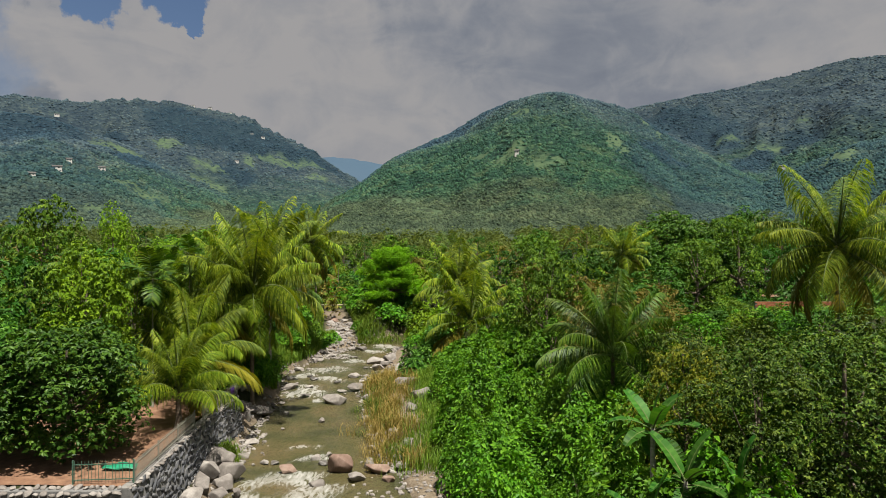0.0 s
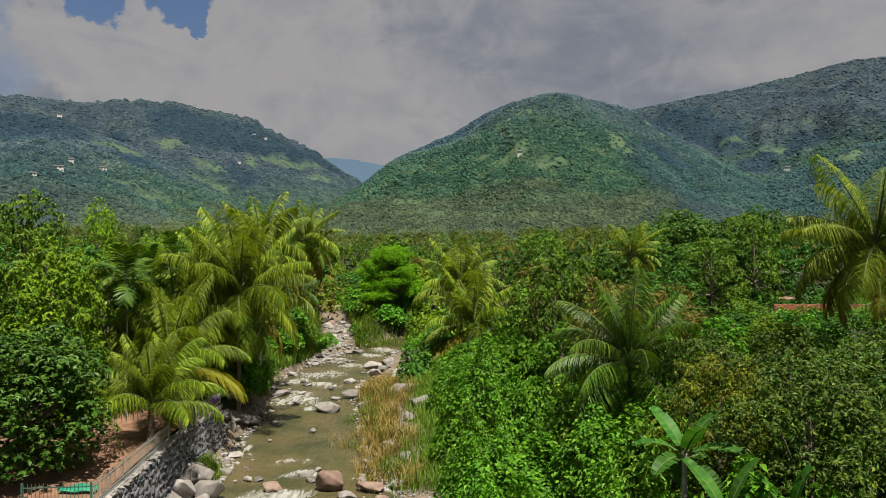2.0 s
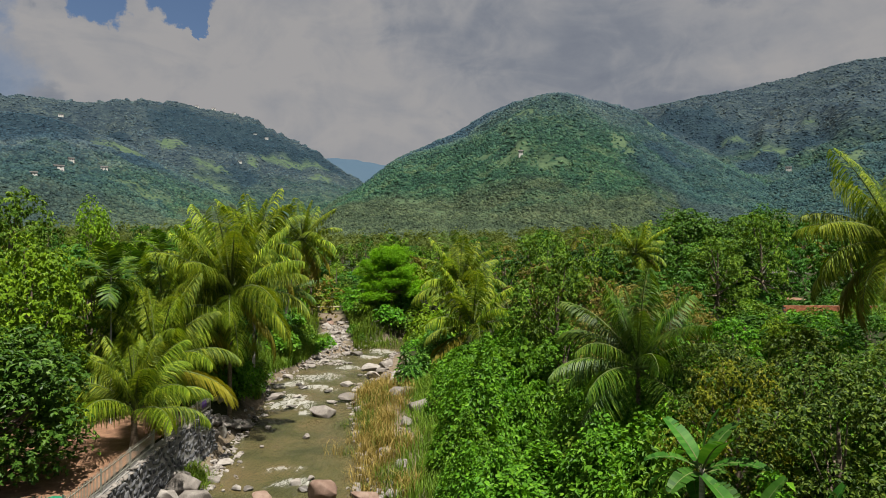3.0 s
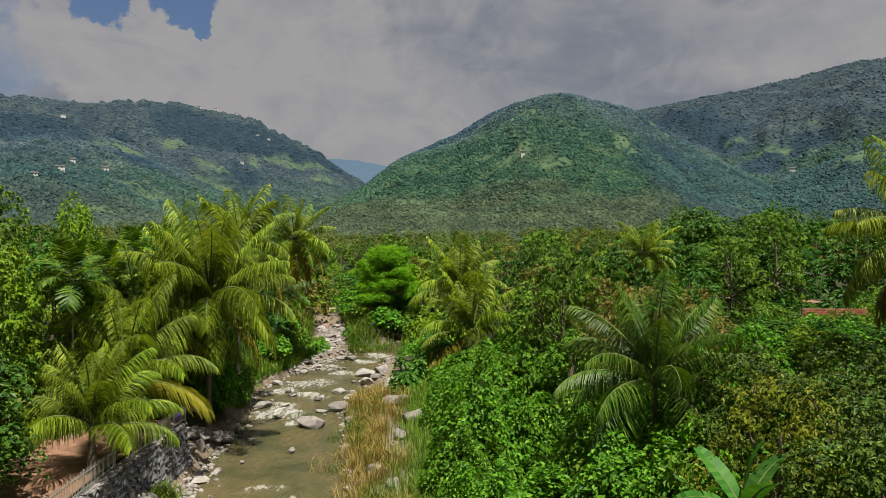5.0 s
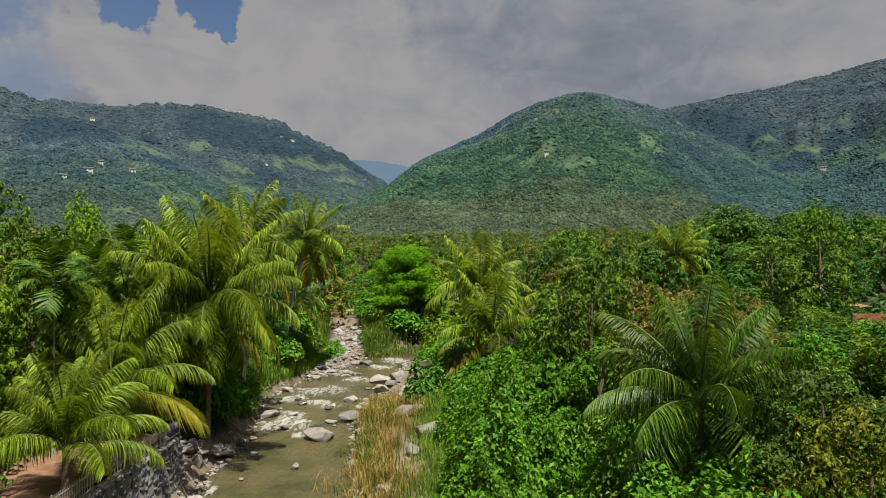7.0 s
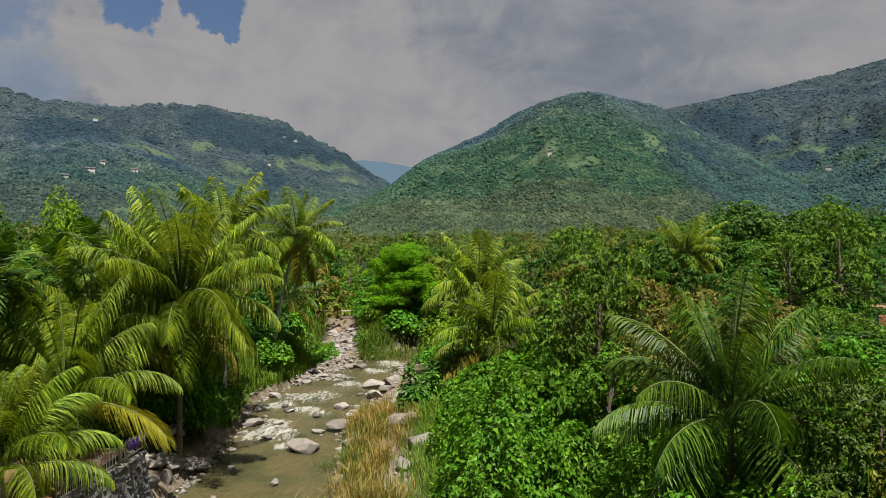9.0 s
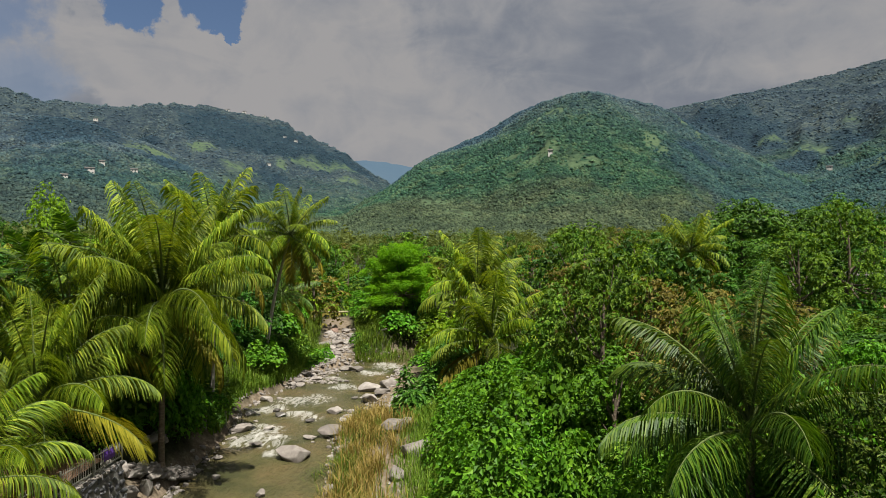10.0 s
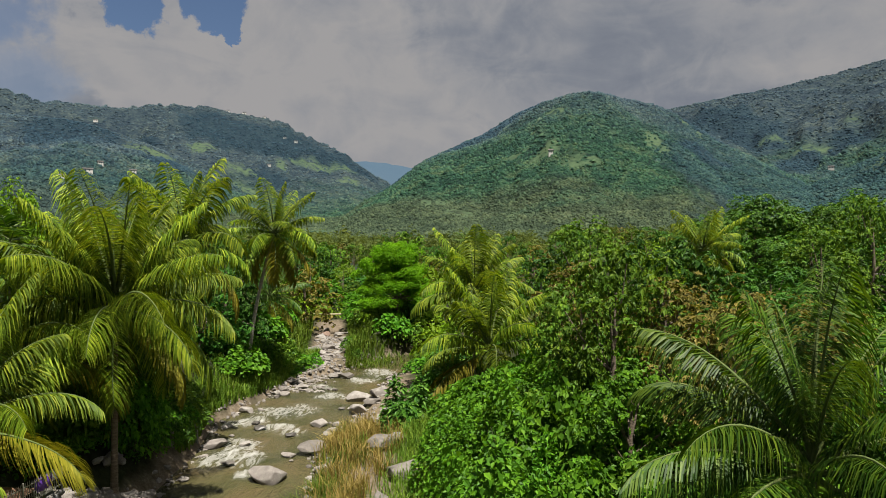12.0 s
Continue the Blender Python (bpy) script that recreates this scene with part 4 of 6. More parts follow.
def define():
    t, k = tree, KINDS
    for i in range(2):
        k["mango%d" % i] = t("broadleaf_tree", "dense dark-green broad-leaved tree with glossy leaves", 100 + i, 8.0, 3.2, 44, 165, 0.30, 0.5, "dark", low=0.04), False
        k["glossy%d" % i] = t("broadleaf_tree", "dense dark-green tree with glossy leaves shading the yard", 105 + i, 8.0, 3.2, 68, 310, 0.23, 0.55, "glossy", low=0.24), False
        k["light%d" % i] = t("broadleaf_tree", "light yellow-green tree with airy foliage", 110 + i, 9.0, 2.8, 52, 240, 0.23, 0.55, "light", low=0.15), False
        k["olive%d" % i] = t("broadleaf_tree", "olive-green small-leaved tree with a dense crown", 120 + i, 7.0, 3.0, 42, 215, 0.22, 0.55, "olive", low=0.02), False
        k["fine%d" % i] = t("broadleaf_tree", "dark olive small-leaved tree with a dense twiggy crown", 125 + i, 7.0, 3.0, 64, 330, 0.145, 0.55, "fine", low=0.02), False
        k["viny%d" % i] = t("broadleaf_tree", "tree smothered in bright-green vines", 127 + i, 7.0, 2.6, 40, 190, 0.23, 0.7, "vine", low=0.1), False
        k["brown%d" % i] = t("broadleaf_tree", "brownish-green tree with thinning foliage", 130 + i, 7.5, 2.8, 36, 200, 0.22, 0.52, "brown", low=0.04), False
        k["mid%d" % i] = t("broadleaf_tree", "dark-green tree in the dense valley woods", 140 + i, 8.0, 3.2, 28, 50, 0.46, 0.62, "dark", low=0.05, limbs=5), False
        k["midolive%d" % i] = t("broadleaf_tree", "olive-green tree in the dense valley woods", 150 + i, 7.5, 3.2, 28, 50, 0.45, 0.62, "olive", low=0.05, limbs=5), False
        k["midlight%d" % i] = t("broadleaf_tree", "light-green tree in the dense valley woods", 160 + i, 8.0, 3.0, 28, 50, 0.45, 0.62, "light", low=0.05, limbs=5), False
        k["midbrown%d" % i] = t("broadleaf_tree", "brownish tree in the dense valley woods", 170 + i, 7.0, 3.0, 28, 50, 0.42, 0.62, "brown", low=0.05, limbs=5), False
        k["creeper%d" % i] = bush("vine_bush", "bright-green climbing vines heaped over bushes", 205 + i, 2.2, 1.8 + 0.9 * i, 4000, 0.17, 0.66, "vine"), False
        k["vine%d" % i] = bush("vine_bush", "bright-green climbing vines heaped over bushes", 200 + i, 2.2, 1.9, 2300, 0.22, 0.66, "vine"), False
        k["shrub%d" % i] = bush("shrub", "dark-green leafy shrub in the undergrowth", 210 + i, 1.7, 1.8, 1100, 0.28, 0.5, "dark"), False
        k["oliveshrub%d" % i] = bush("shrub", "olive-green leafy shrub in the undergrowth", 220 + i, 1.8, 1.8, 1300, 0.22, 0.5, "olive"), False
    k["feather"] = t("feathery_tree", "bright-green feathery-leaved tree leaning over the river", 183, 10.0, 5.2, 36, 400, 0.16, 0.5, "feather", low=0.06, thick=0.12, droop=0.1, limbs=36, lobes=36), False
    k["broadshrub"] = bush("shrub", "glossy large-leaved green shrub at the edge of the gravel bar", 230, 1.9, 3.3, 1500, 0.46, 0.42, "glossy"), False
    k["yellow"] = t("broadleaf_tree", "tree with yellowing leaves", 190, 6.0, 2.4, 56, 300, 0.125, 0.55, "yellow", low=0.06), False


define()
define_far()
PR = random.Random(4)

# near trees: kind, x, y, height of the top above the datum, size
NEAR = [
    ("glossy0", -19.2, 33.6, 9.6, 1.05), ("glossy1", -24.0, 33.8, 10.0, 1.05), ("mango0", -28, 40, 11, 1.05), ("light0", -21.8, 40.4, 13.2, 0.9), ("olive1", -25.5, 44, 13.0, 1.1),
    ("light0", -20.8, 44.4, 11.2, 0.7), ("mango1", -30, 47, 13, 1.1), ("olive0", -34, 50, 13, 1.2), ("olive0", -31, 39, 12, 1.1), ("light0", -40, 80, 16.4, 0.95), ("light1", -36, 85, 15.0, 0.9),
    ("brown0", -35, 58, 12, 1.1), ("mango0", -28, 57, 13, 1.1), ("olive1", -40, 66, 14, 1.2), ("mango1", -22.5, 60, 11, 1.0), ("olive0", -24, 70, 12.5, 1.1), ("mango0", -21, 76, 11, 1.0), ("mango1", -23, 86, 12, 1.0),
    ("fine0", 12, 25, 9.4, 0.95), ("fine1", 16, 26.5, 10.2, 1.05), ("fine0", 19.5, 24.5, 10.6, 1.1), ("yellow", 10.5, 28.4, 9.0, 0.85), ("fine0", 14.5, 31, 9.6, 0.9), ("fine1", 12.6, 34.5, 9.0, 0.8), ("fine1", 20.6, 31.5, 10.2, 1.0),
    ("glossy0", 18.5, 36, 8.9, 0.9), ("glossy1", 22, 36.5, 9.0, 0.9), ("light1", 20.8, 45, 8.2, 0.8), ("mango0", 21, 51, 8.8, 0.9), ("mango1", 27, 47, 8.2, 0.8),
    ("viny0", 7.8, 46.8, 8.2, 0.75), ("viny1", 12.8, 50.5, 10.2, 0.7), ("viny0", 6.2, 55.5, 8.0, 0.7), ("viny1", 22.5, 47.5, 8.6, 0.9), ("viny0", 24.0, 54, 8.6, 0.8), ("brown0", 11.2, 46.5, 10.4, 0.9), ("brown1", 14.5, 47, 10.4, 0.9), ("viny1", 17.5, 45, 9.6, 0.9), ("olive1", 8.5, 53, 9.8, 0.9), ("brown0", 12, 55, 10.6, 0.9), ("mango0", 16, 54, 10.6, 0.9),
    ("olive0", 8.0, 60.5, 9.2, 0.8), ("brown1", 9.5, 63, 11, 0.95), ("mango1", 14, 64, 11.6, 1.0), ("brown1", 19.5, 60, 11, 1.0), ("brown0", 9.2, 71, 11.2, 0.95), ("olive0", 11, 74, 12.2, 1.0), ("light0", 16, 74, 11.8, 0.95),
    ("mango1", 23, 70, 10.4, 0.9), ("olive1", 28.8, 74.5, 12.0, 1.0), ("glossy0", 32.8, 84, 15.8, 1.25), ("glossy1", 33.2, 97, 19.6, 1.6), ("glossy0", 26.5, 93, 17.2, 1.25), ("glossy0", 40.5, 98, 19.4, 1.4), ("mango1", 43.8, 89.5, 12.4, 0.7), ("mango0", 30, 103, 16.6, 1.2), ("olive1", 35.8, 80, 14.2, 1.0), ("mango1", 46, 100, 17, 1.2),
    ("feather", -8.0, 104, 13.8, 1.05),
]
GROWN = {"viny": 7.0, "glossy": 8.0, "fine": 7.0, "mango": 8.0, "light": 9.0, "olive": 7.0, "brown": 7.5, "feather": 10.0, "yellow": 6.0}
for i, (kind, x, y, top, size) in enumerate(NEAR):
    g = hz(x, y) - 0.1
    plant(kind, spot(x, y, g, PR.uniform(0, 360), size, (top - g) / (GROWN[kind.rstrip("01")] * size)))

# palms
palm("young coconut palm with arching yellow-green fronds beside the fence", -15.6, 38.8, 5.1, 22, COCO, 1, 0.93, old=0, lo=8, hi=88, most=2, rise=1.2, thick=0.17)
palm("tall coconut palm with a full arching crown", -15.2, 52.4, 10.0, 36, COCO, 2, 1.42, old=2, lo=-44, most=3, rise=1.05, thick=0.17)
palm("coconut palm with upright fronds behind the taller palm", -16.3, 62, 13.2, 22, COCO_MID, 3, 1.25, rise=1.2, most=2, bark=PALE_BARK, old=1)
palm("tall slim coconut palm with browning lower fronds", -18.0, 79, 14.2, 28, COCO_MID, 4, 1.12, PALE_BARK, 0.17, old=7, lean=(2.2, 0), lo=-60)
palm("coconut palm with drooping fronds beside the river", -17.4, 45.4, 6.2, 24, COCO, 5, 1.22, lo=-14, most=2, rise=1.1)
palm("coconut palm with arching fronds among the river palms", -19.2, 50.5, 8.6, 22, COCO, 16, 1.25, lo=-12, most=2)
palm("coconut palm with arching fronds among the river palms", -18.4, 57.5, 10.4, 22, COCO_MID, 17, 1.2, lo=-14, most=2)
palm("dark young coconut palm below the slim one", -20.6, 93, 7.8, 22, COCO_DARK, 15, 1.0, old=6, lo=-40)
palm("young coconut palm standing in the vine thicket", 2.9, 69, 5.8, 22, COCO_MID, 6, 1.3, lo=-22, most=2, rise=1.1, old=2)
palm("coconut palm behind the thicket", 1.8, 76, 9.3, 20, COCO_MID, 7, 1.25, lo=-14, most=2, rise=1.2, old=1)
palm("dark-green young coconut palm with fanned fronds", 9.65, 37.4, 7.6, 26, COCO_DARK, 8, 1.04, lo=-20, hi=89, most=2, old=0, rise=1.1)
palm("coconut palm rising over the woods", 22.6, 83, 12.9, 24, COCO_MID, 9, 1.0, lo=-50)
palm("tall coconut palm hung with yellowing fronds and nuts", 24.4, 40.7, 13.7, 32, COCO, 10, 1.22, old=6, nuts=9, lo=-50, most=2)
for i, (x, y, h) in enumerate([(-19.2, 43.5, 11.6), (-20.7, 49.6, 11.8), (-19.9, 51.7, 13.0), (-21.3, 47.0, 11.0)]):
    palm("slender areca palm with a short dark crown", x, y, h, 12, ARECA, 40 + i, 1.15, PALE_BARK, 0.06, 0, name="areca_palm", lo=-25)
for x, y, top, seed, n in ((8.1, 25.4, 6.7, 1, 12), (8.4, 22.8, 5.6, 2, 10), (10.2, 22.6, 5.3, 3, 9), (6.9, 21.6, 4.2, 5, 6)):
    banana(spot(x, y, hz(x, y) - 0.1), top - hz(x, y), seed, n, 0.88)

# vine thicket on the right bank
for i in range(78):
    y = PR.uniform(22, 66)
    x = PR.uniform(1.8 if y < 45 else 1.5, 10.5 if y < 45 else 8)
    if math.hypot(x - 9.4, y - 36.5) < 1.6 or math.hypot(x - 8.2, y - 25.8) < 1.3:
        continue
    plant(("creeper%d" if y < 58 else "vine%d") % (i % 2), spot(x, y, hz(x, y) - 0.1, PR.uniform(0, 360), PR.uniform(0.75, 1.25), PR.uniform(0.65, 1.25)))
for i in range(60):
    side = PR.random()
    y = PR.uniform(26, 110)
    x = PR.uniform(9, 34) if side < 0.6 else PR.uniform(-34, -20)
    if x < 0 and y < 47:
        continue
    plant(("shrub%d" if i % 3 else "oliveshrub%d") % (i % 2), spot(x, y, hz(x, y) - 0.1, PR.uniform(0, 360), PR.uniform(0.8, 1.5), PR.uniform(0.8, 1.2)))

for i in range(34):
    y = PR.uniform(50, 92)
    x = float(river_x(y)) - float(river_w(y)) - PR.uniform(2.2, 7.0)
    if y < 58 and x > -18.0:
        continue
    plant(("vine%d" if i % 3 else "oliveshrub%d") % (i % 2), spot(x, y, hz(x, y) - 0.1, PR.uniform(0, 360), PR.uniform(0.6, 1.1), PR.uniform(0.7, 1.1)))
for i in range(26):
    y = PR.uniform(66, 118)
    x = float(river_x(y)) + float(river_w(y)) + PR.uniform(4.5 if y < 94 else 2.5, 9.0)
    if math.hypot(x - 2.9, y - 69) < 5.0 or math.hypot(x - 1.8, y - 76) < 4:
        continue
    plant(("shrub%d" if i % 3 else "vine%d") % (i % 2), spot(x, y, hz(x, y) - 0.1, PR.uniform(0, 360), PR.uniform(0.7, 1.3), PR.uniform(0.8, 1.3)))
for i in range(30):
    x, y = PR.uniform(7.0, 14.0), PR.uniform(27, 45)
    plant(("creeper%d" if i % 3 else "oliveshrub%d") % (i % 2), spot(x, y, hz(x, y) - 0.1, PR.uniform(0, 360), PR.uniform(0.8, 1.2), PR.uniform(0.9, 1.35)))
plant("broadshrub", spot(-2.6, 66.0, hz(-2.6, 66.0) - 0.1, 40))
plant("broadshrub", spot(-1.6, 72.0, hz(-1.6, 72.0) - 0.1, 160, 0.8, 0.9))

for i in range(44):
    x, y = PR.uniform(25, 58), PR.uniform(54, 84)
    if (26 < x < 45 and y < 66) or y < 66 and (i % 3 == 0) or abs(y - 66.4) < 1.2 or (36 < x < 44 and y > 76):
        continue
    tall = 0.6 if y < 66 else 0.9
    plant(("shrub%d" if i % 3 else "oliveshrub%d") % (i % 2), spot(x, y, hz(x, y) - 0.1, PR.uniform(0, 360), PR.uniform(0.9, 1.5), tall * PR.uniform(0.7, 1.1)))
for x, y, k in ((50, 98, "mid0"), (54, 93, "mid1"), (42, 101, "midolive0"), (57, 88, "mid0"), (61, 97, "midolive1"), (53, 103, "mid1"), (47, 106, "mid0"), (62, 84, "mid1")):
    plant(k, spot(x, y, hz(x, y) - 0.1, PR.uniform(0, 360), 1.1, PR.uniform(0.95, 1.2)))
for i in range(60):
    x, y = PR.uniform(-36, 4), PR.uniform(133, 170)
    kind = ("vine%d", "shrub%d", "midlight%d", "oliveshrub%d")[i % 4] % (i // 4 % 2)
    plant(kind, spot(x, y, hz(x, y) - 0.1, PR.uniform(0, 360), PR.uniform(0.7, 1.0) if i % 4 == 2 else PR.uniform(1.3, 2.1), PR.uniform(0.7, 1.1)))

for i in range(70):
    y = PR.uniform(88, 134)
    dx = float(np.interp(y, DRY_Y, DRY_X))
    x = PR.uniform(dx + 4.0, dx + 15) if i % 3 else dx - PR.uniform(4.6, 9.0)
    if abs(x - float(river_x(y))) < float(river_w(y)) + 1.6:
        continue
    kind = ("vine%d", "oliveshrub%d", "shrub%d", "vine%d", "oliveshrub%d")[i % 5] % (i // 5 % 2)
    plant(kind, spot(x, y, hz(x, y) - 0.1, PR.uniform(0, 360), PR.uniform(0.6, 1.1) * (0.75 if abs(x - dx) < 4.5 else 1.2), PR.uniform(0.8, 1.3)))
for i, (x, y, size) in enumerate([(-8.5, 100.5, 1.2), (-6.0, 102, 1.3), (-10.4, 103.5, 1.2), (-7.5, 107, 1.6), (-12.5, 108, 1.4), (-4.2, 104.5, 1.5), (-13.0, 114, 1.6), (-14.5, 126, 1.6), (-23.5, 127, 1.7), (-19, 132, 1.8), (-10, 112, 1.6), (-5, 110, 1.7), (-11.8, 96.5, 0.7), (-11.3, 93.0, 0.6), (-24, 112, 1.5), (-22.4, 104, 1.4), (-21.5, 98, 1.2), (-2.2, 98.5, 1.2), (0.5, 93.5, 1.4), (-3.4, 91.5, 1.0), (0.2, 88, 1.3), (-1.5, 84, 1.2), (-0.8, 80, 1.1)]):
    plant(("vine%d", "oliveshrub%d", "farlight%d")[i % 3] % (i % 2), spot(x, y, hz(x, y) - 0.1, i * 71, size, 1.15))
for i in range(36):
    x, y = PR.uniform(4.5, 15), PR.uniform(44, 62)
    kind = ("vine%d", "oliveshrub%d", "vine%d", "shrub%d")[i % 4] % (i // 4 % 2)
    plant(kind, spot(x, y, hz(x, y) - 0.1, PR.uniform(0, 360), PR.uniform(0.9, 1.4), PR.uniform(1.1, 1.7)))

for i in range(22):
    x, y = PR.uniform(17, 33), PR.uniform(41, 55)
    plant(("creeper%d", "vine%d", "oliveshrub%d")[i % 3] % (i % 2), spot(x, y, hz(x, y) - 0.1, PR.uniform(0, 360), PR.uniform(0.9, 1.2), PR.uniform(0.9, 1.4) if x < 21 else PR.uniform(0.55, 0.85)))

for i, (x, y, size, tall) in enumerate([(8.1, 34.9, 1.1, 1.9), (10.7, 34.8, 1.1, 1.9), (9.4, 34.2, 1.0, 1.7), (7.3, 36.6, 1.1, 1.6), (4.8, 37.3, 1.1, 1.2), (5.8, 36.0, 1.0, 1.3), (11.4, 36.6, 1.0, 1.8)]):
    plant("creeper1", spot(x, y, hz(x, y) - 0.1, i * 63, size, tall * 0.5))

# low hedge of scrub under the brick wall
for i in range(17):
    x, y = 27.5 + i * 1.05 + PR.uniform(-0.3, 0.3), PR.uniform(62.6, 64.6)
    g = hz(x, y) - 0.1
    size = PR.uniform(0.8, 1.1)
    plant(("shrub%d", "vine%d", "oliveshrub%d")[i % 3] % (i % 2), spot(x, y, g, PR.uniform(0, 360), size, max(0.35, (7.75 + PR.uniform(-0.25, 0.45) - g) / (2.0 * size))))
for i, (x, y, size) in enumerate([(-16.6, 56.8, 0.6), (-17.4, 58.6, 0.8), (-16.5, 60.2, 0.6), (-17.8, 55.2, 0.7), (-17.2, 62.0, 0.7), (-17.9, 52.6, 0.7)]):
    plant("vine%d" % (i % 2), spot(x, y, hz(x, y) - 0.1, i * 83, size, 1.0))

for i, (x, y, size, tall) in enumerate([(-18.8, 53.4, 1.0, 2.2), (-17.4, 57.2, 0.9, 1.9), (-18.9, 59.5, 1.0, 2.2)]):
    plant(("oliveshrub%d", "vine%d")[i % 2] % (i // 2 % 2), spot(x, y, hz(x, y) - 0.1, i * 97, size, tall * 0.8))

# valley woods at middle distance
taken = [(x, y) for _, x, y, _, _ in NEAR] + [(36 + 2 * q, 70 + 3 * q) for q in range(8)]
count = 0
for i in range(4000):
    y = 60 + 190 * PR.random() ** 0.8
    x = PR.uniform(-0.78, 0.78) * (y + 8)
    if (-20 < x < 3 and y < 128) or (25 < x < 62 and 56 < y < 99) or (abs(x - 2.5) < 5 and y < 84) or abs(x - float(river_x(y))) < float(river_w(y)) + (6.0 if 66 < y < 130 else 3.5) or min((x - a) ** 2 + (y - b) ** 2 for a, b in taken) < (3.6 + y * 0.012) ** 2:
        continue
    taken.append((x, y))
    kind = PR.choices(["mid", "midolive", "midlight", "midbrown"], [4, 4, 2, 2])[0] + str(i % 2)
    plant(kind, spot(x, y, hz(x, y) - 0.2, PR.uniform(0, 360), PR.uniform(0.8, 1.2), PR.uniform(0.85, 1.2)))
    count += 1
    if count >= 250:
        break
for i in range(16):
    y = PR.uniform(110, 240)
    x = PR.uniform(-0.6, 0.6) * y
    palm("coconut palm standing among the valley woods", x, y, hz(x, y) + PR.uniform(7, 9.5), 16, COCO_FAR, 60 + i, 0.95)


def scatter(seed, n, rmin, rmax, amax, pick=None):
    r = np.random.RandomState(seed)
    rr = np.exp(r.uniform(np.log(rmin), np.log(rmax), n))
    az = np.radians(r.uniform(-amax, amax - 3, n))
    x, y = rr * np.sin(az), rr * np.cos(az)
    k = field_mask(x, y) < 0.1 + 0.85 * r.rand(n)
    if pick is not None:
        k &= pick(x, y, rr, np.degrees(az))
    return r, x[k], y[k], sheet_z(x[k], y[k])


def leafy_woods(name, label, seed, n, rmin, rmax, amax, size, blades, leaf, pick=None, broad=0.44, tall=1.0):
    """Woods seen from some way off: many crowns, each a dome of leaf clumps."""
    r, x, y, z = scatter(seed, n, rmin, rmax, amax, pick)
    n = len(x)
    s = size * np.exp(r.normal(-0.1, 0.33, n)) * np.clip(np.hypot(x, y) / (0.75 * rmax), 0.6, 1.15)
    high = tall * r.uniform(0.75, 1.35, n)
    c = np.repeat(np.stack([x, y, z + s * 0.5 * high], 1), blades, 0)
    ss = np.repeat(s, blades)
    d = unit(r.normal(size=(n * blades, 3)) + np.array([0, 0, 0.35]))
    P = c + d * (ss * r.uniform(0.55, 1.05, n * blades))[:, None] * np.stack([0 * ss + 0.75, 0 * ss + 0.75, np.repeat(high, blades)], 1)
    N = d + np.array([0, 0, 0.3]) + r.normal(size=d.shape) * 0.3
    D = r.normal(size=d.shape)
    L = ss * r.uniform(0.65, 1.35, n * blades) * broad
    v, f = leaves(P - unit(D) * (L * 0.4)[:, None], D, N, L, L * 0.8)
    me = mesh_from(name, v, f, LEAF[leaf])
    tagged(new(name, me), label, "forest", kind="stuff")


def woods(name, label, seed, n, rmin, rmax, amax, size, leaf, pick=None, tall=1.0):
    """Forest on the far slopes: ragged faceted crowns, closed to a canopy."""
    r, x, y, z = scatter(seed, n, rmin, rmax, amax, pick)
    n = len(x)
    v0, f0 = ball(1, 1.0, 0)
    f0 = f0[v0[f0].mean(1)[:, 2] > -0.35]
    s = size * np.clip(np.exp(r.normal(-0.05, 0.24, n)), 0.5, 1.6) * np.clip(np.hypot(x, y) / (0.8 * rmax), 0.6, 1.1)
    wide = np.stack([r.uniform(0.75, 1.25, n), r.uniform(0.75, 1.25, n), tall * r.uniform(0.75, 1.3, n)], 1)
    V = v0[None] * r.uniform(0.72, 1.2, (n, len(v0), 1)) * (s[:, None] * wide)[:, None, :]
    V = V + r.normal(0, 0.09, (n, len(v0), 3)) * s[:, None, None] + np.stack([x, y, z + s * 0.25], 1)[:, None, :]
    F = f0[None] + (np.arange(n) * len(v0))[:, None, None]
    me = mesh_from(name, V.reshape(-1, 3), F.reshape(-1, 3), LEAF[leaf], True)
    for key, value in (("tint", r.rand(n)), ("painted_shade", shade_mask(x, y))):
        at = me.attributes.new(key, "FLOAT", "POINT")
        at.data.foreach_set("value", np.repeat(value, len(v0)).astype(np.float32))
    tagged(new(name, me), label, "forest", kind="stuff")


def crest_side(x, y, r, a):
    return (r > 250) & (np.abs(x - river_x(np.clip(y, 0, 260))) > 6)


leafy_woods("valley_woods", "mixed green woods on the rising valley floor", 1, 7500, 200, 470, 39, 2.7, 36, "valley", crest_side, 0.34)
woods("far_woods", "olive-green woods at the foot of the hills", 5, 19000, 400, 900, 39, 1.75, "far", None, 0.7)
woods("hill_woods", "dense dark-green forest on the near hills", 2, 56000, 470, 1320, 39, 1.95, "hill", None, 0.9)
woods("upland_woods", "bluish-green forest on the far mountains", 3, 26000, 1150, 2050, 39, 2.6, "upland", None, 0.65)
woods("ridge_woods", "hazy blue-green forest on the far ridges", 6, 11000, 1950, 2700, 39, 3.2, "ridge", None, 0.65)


# ---- river stones ----
def boulder_mesh(seed, mat, flat=0.7, sub=4):
    r = np.random.RandomState(seed)
    v, f = ball(sub, 0.5, seed, 0.045, (1.0, r.uniform(0.6, 0.95), flat * r.uniform(0.75, 1.1)), 26)
    return mesh_from("boulder", v, f, mat, True)


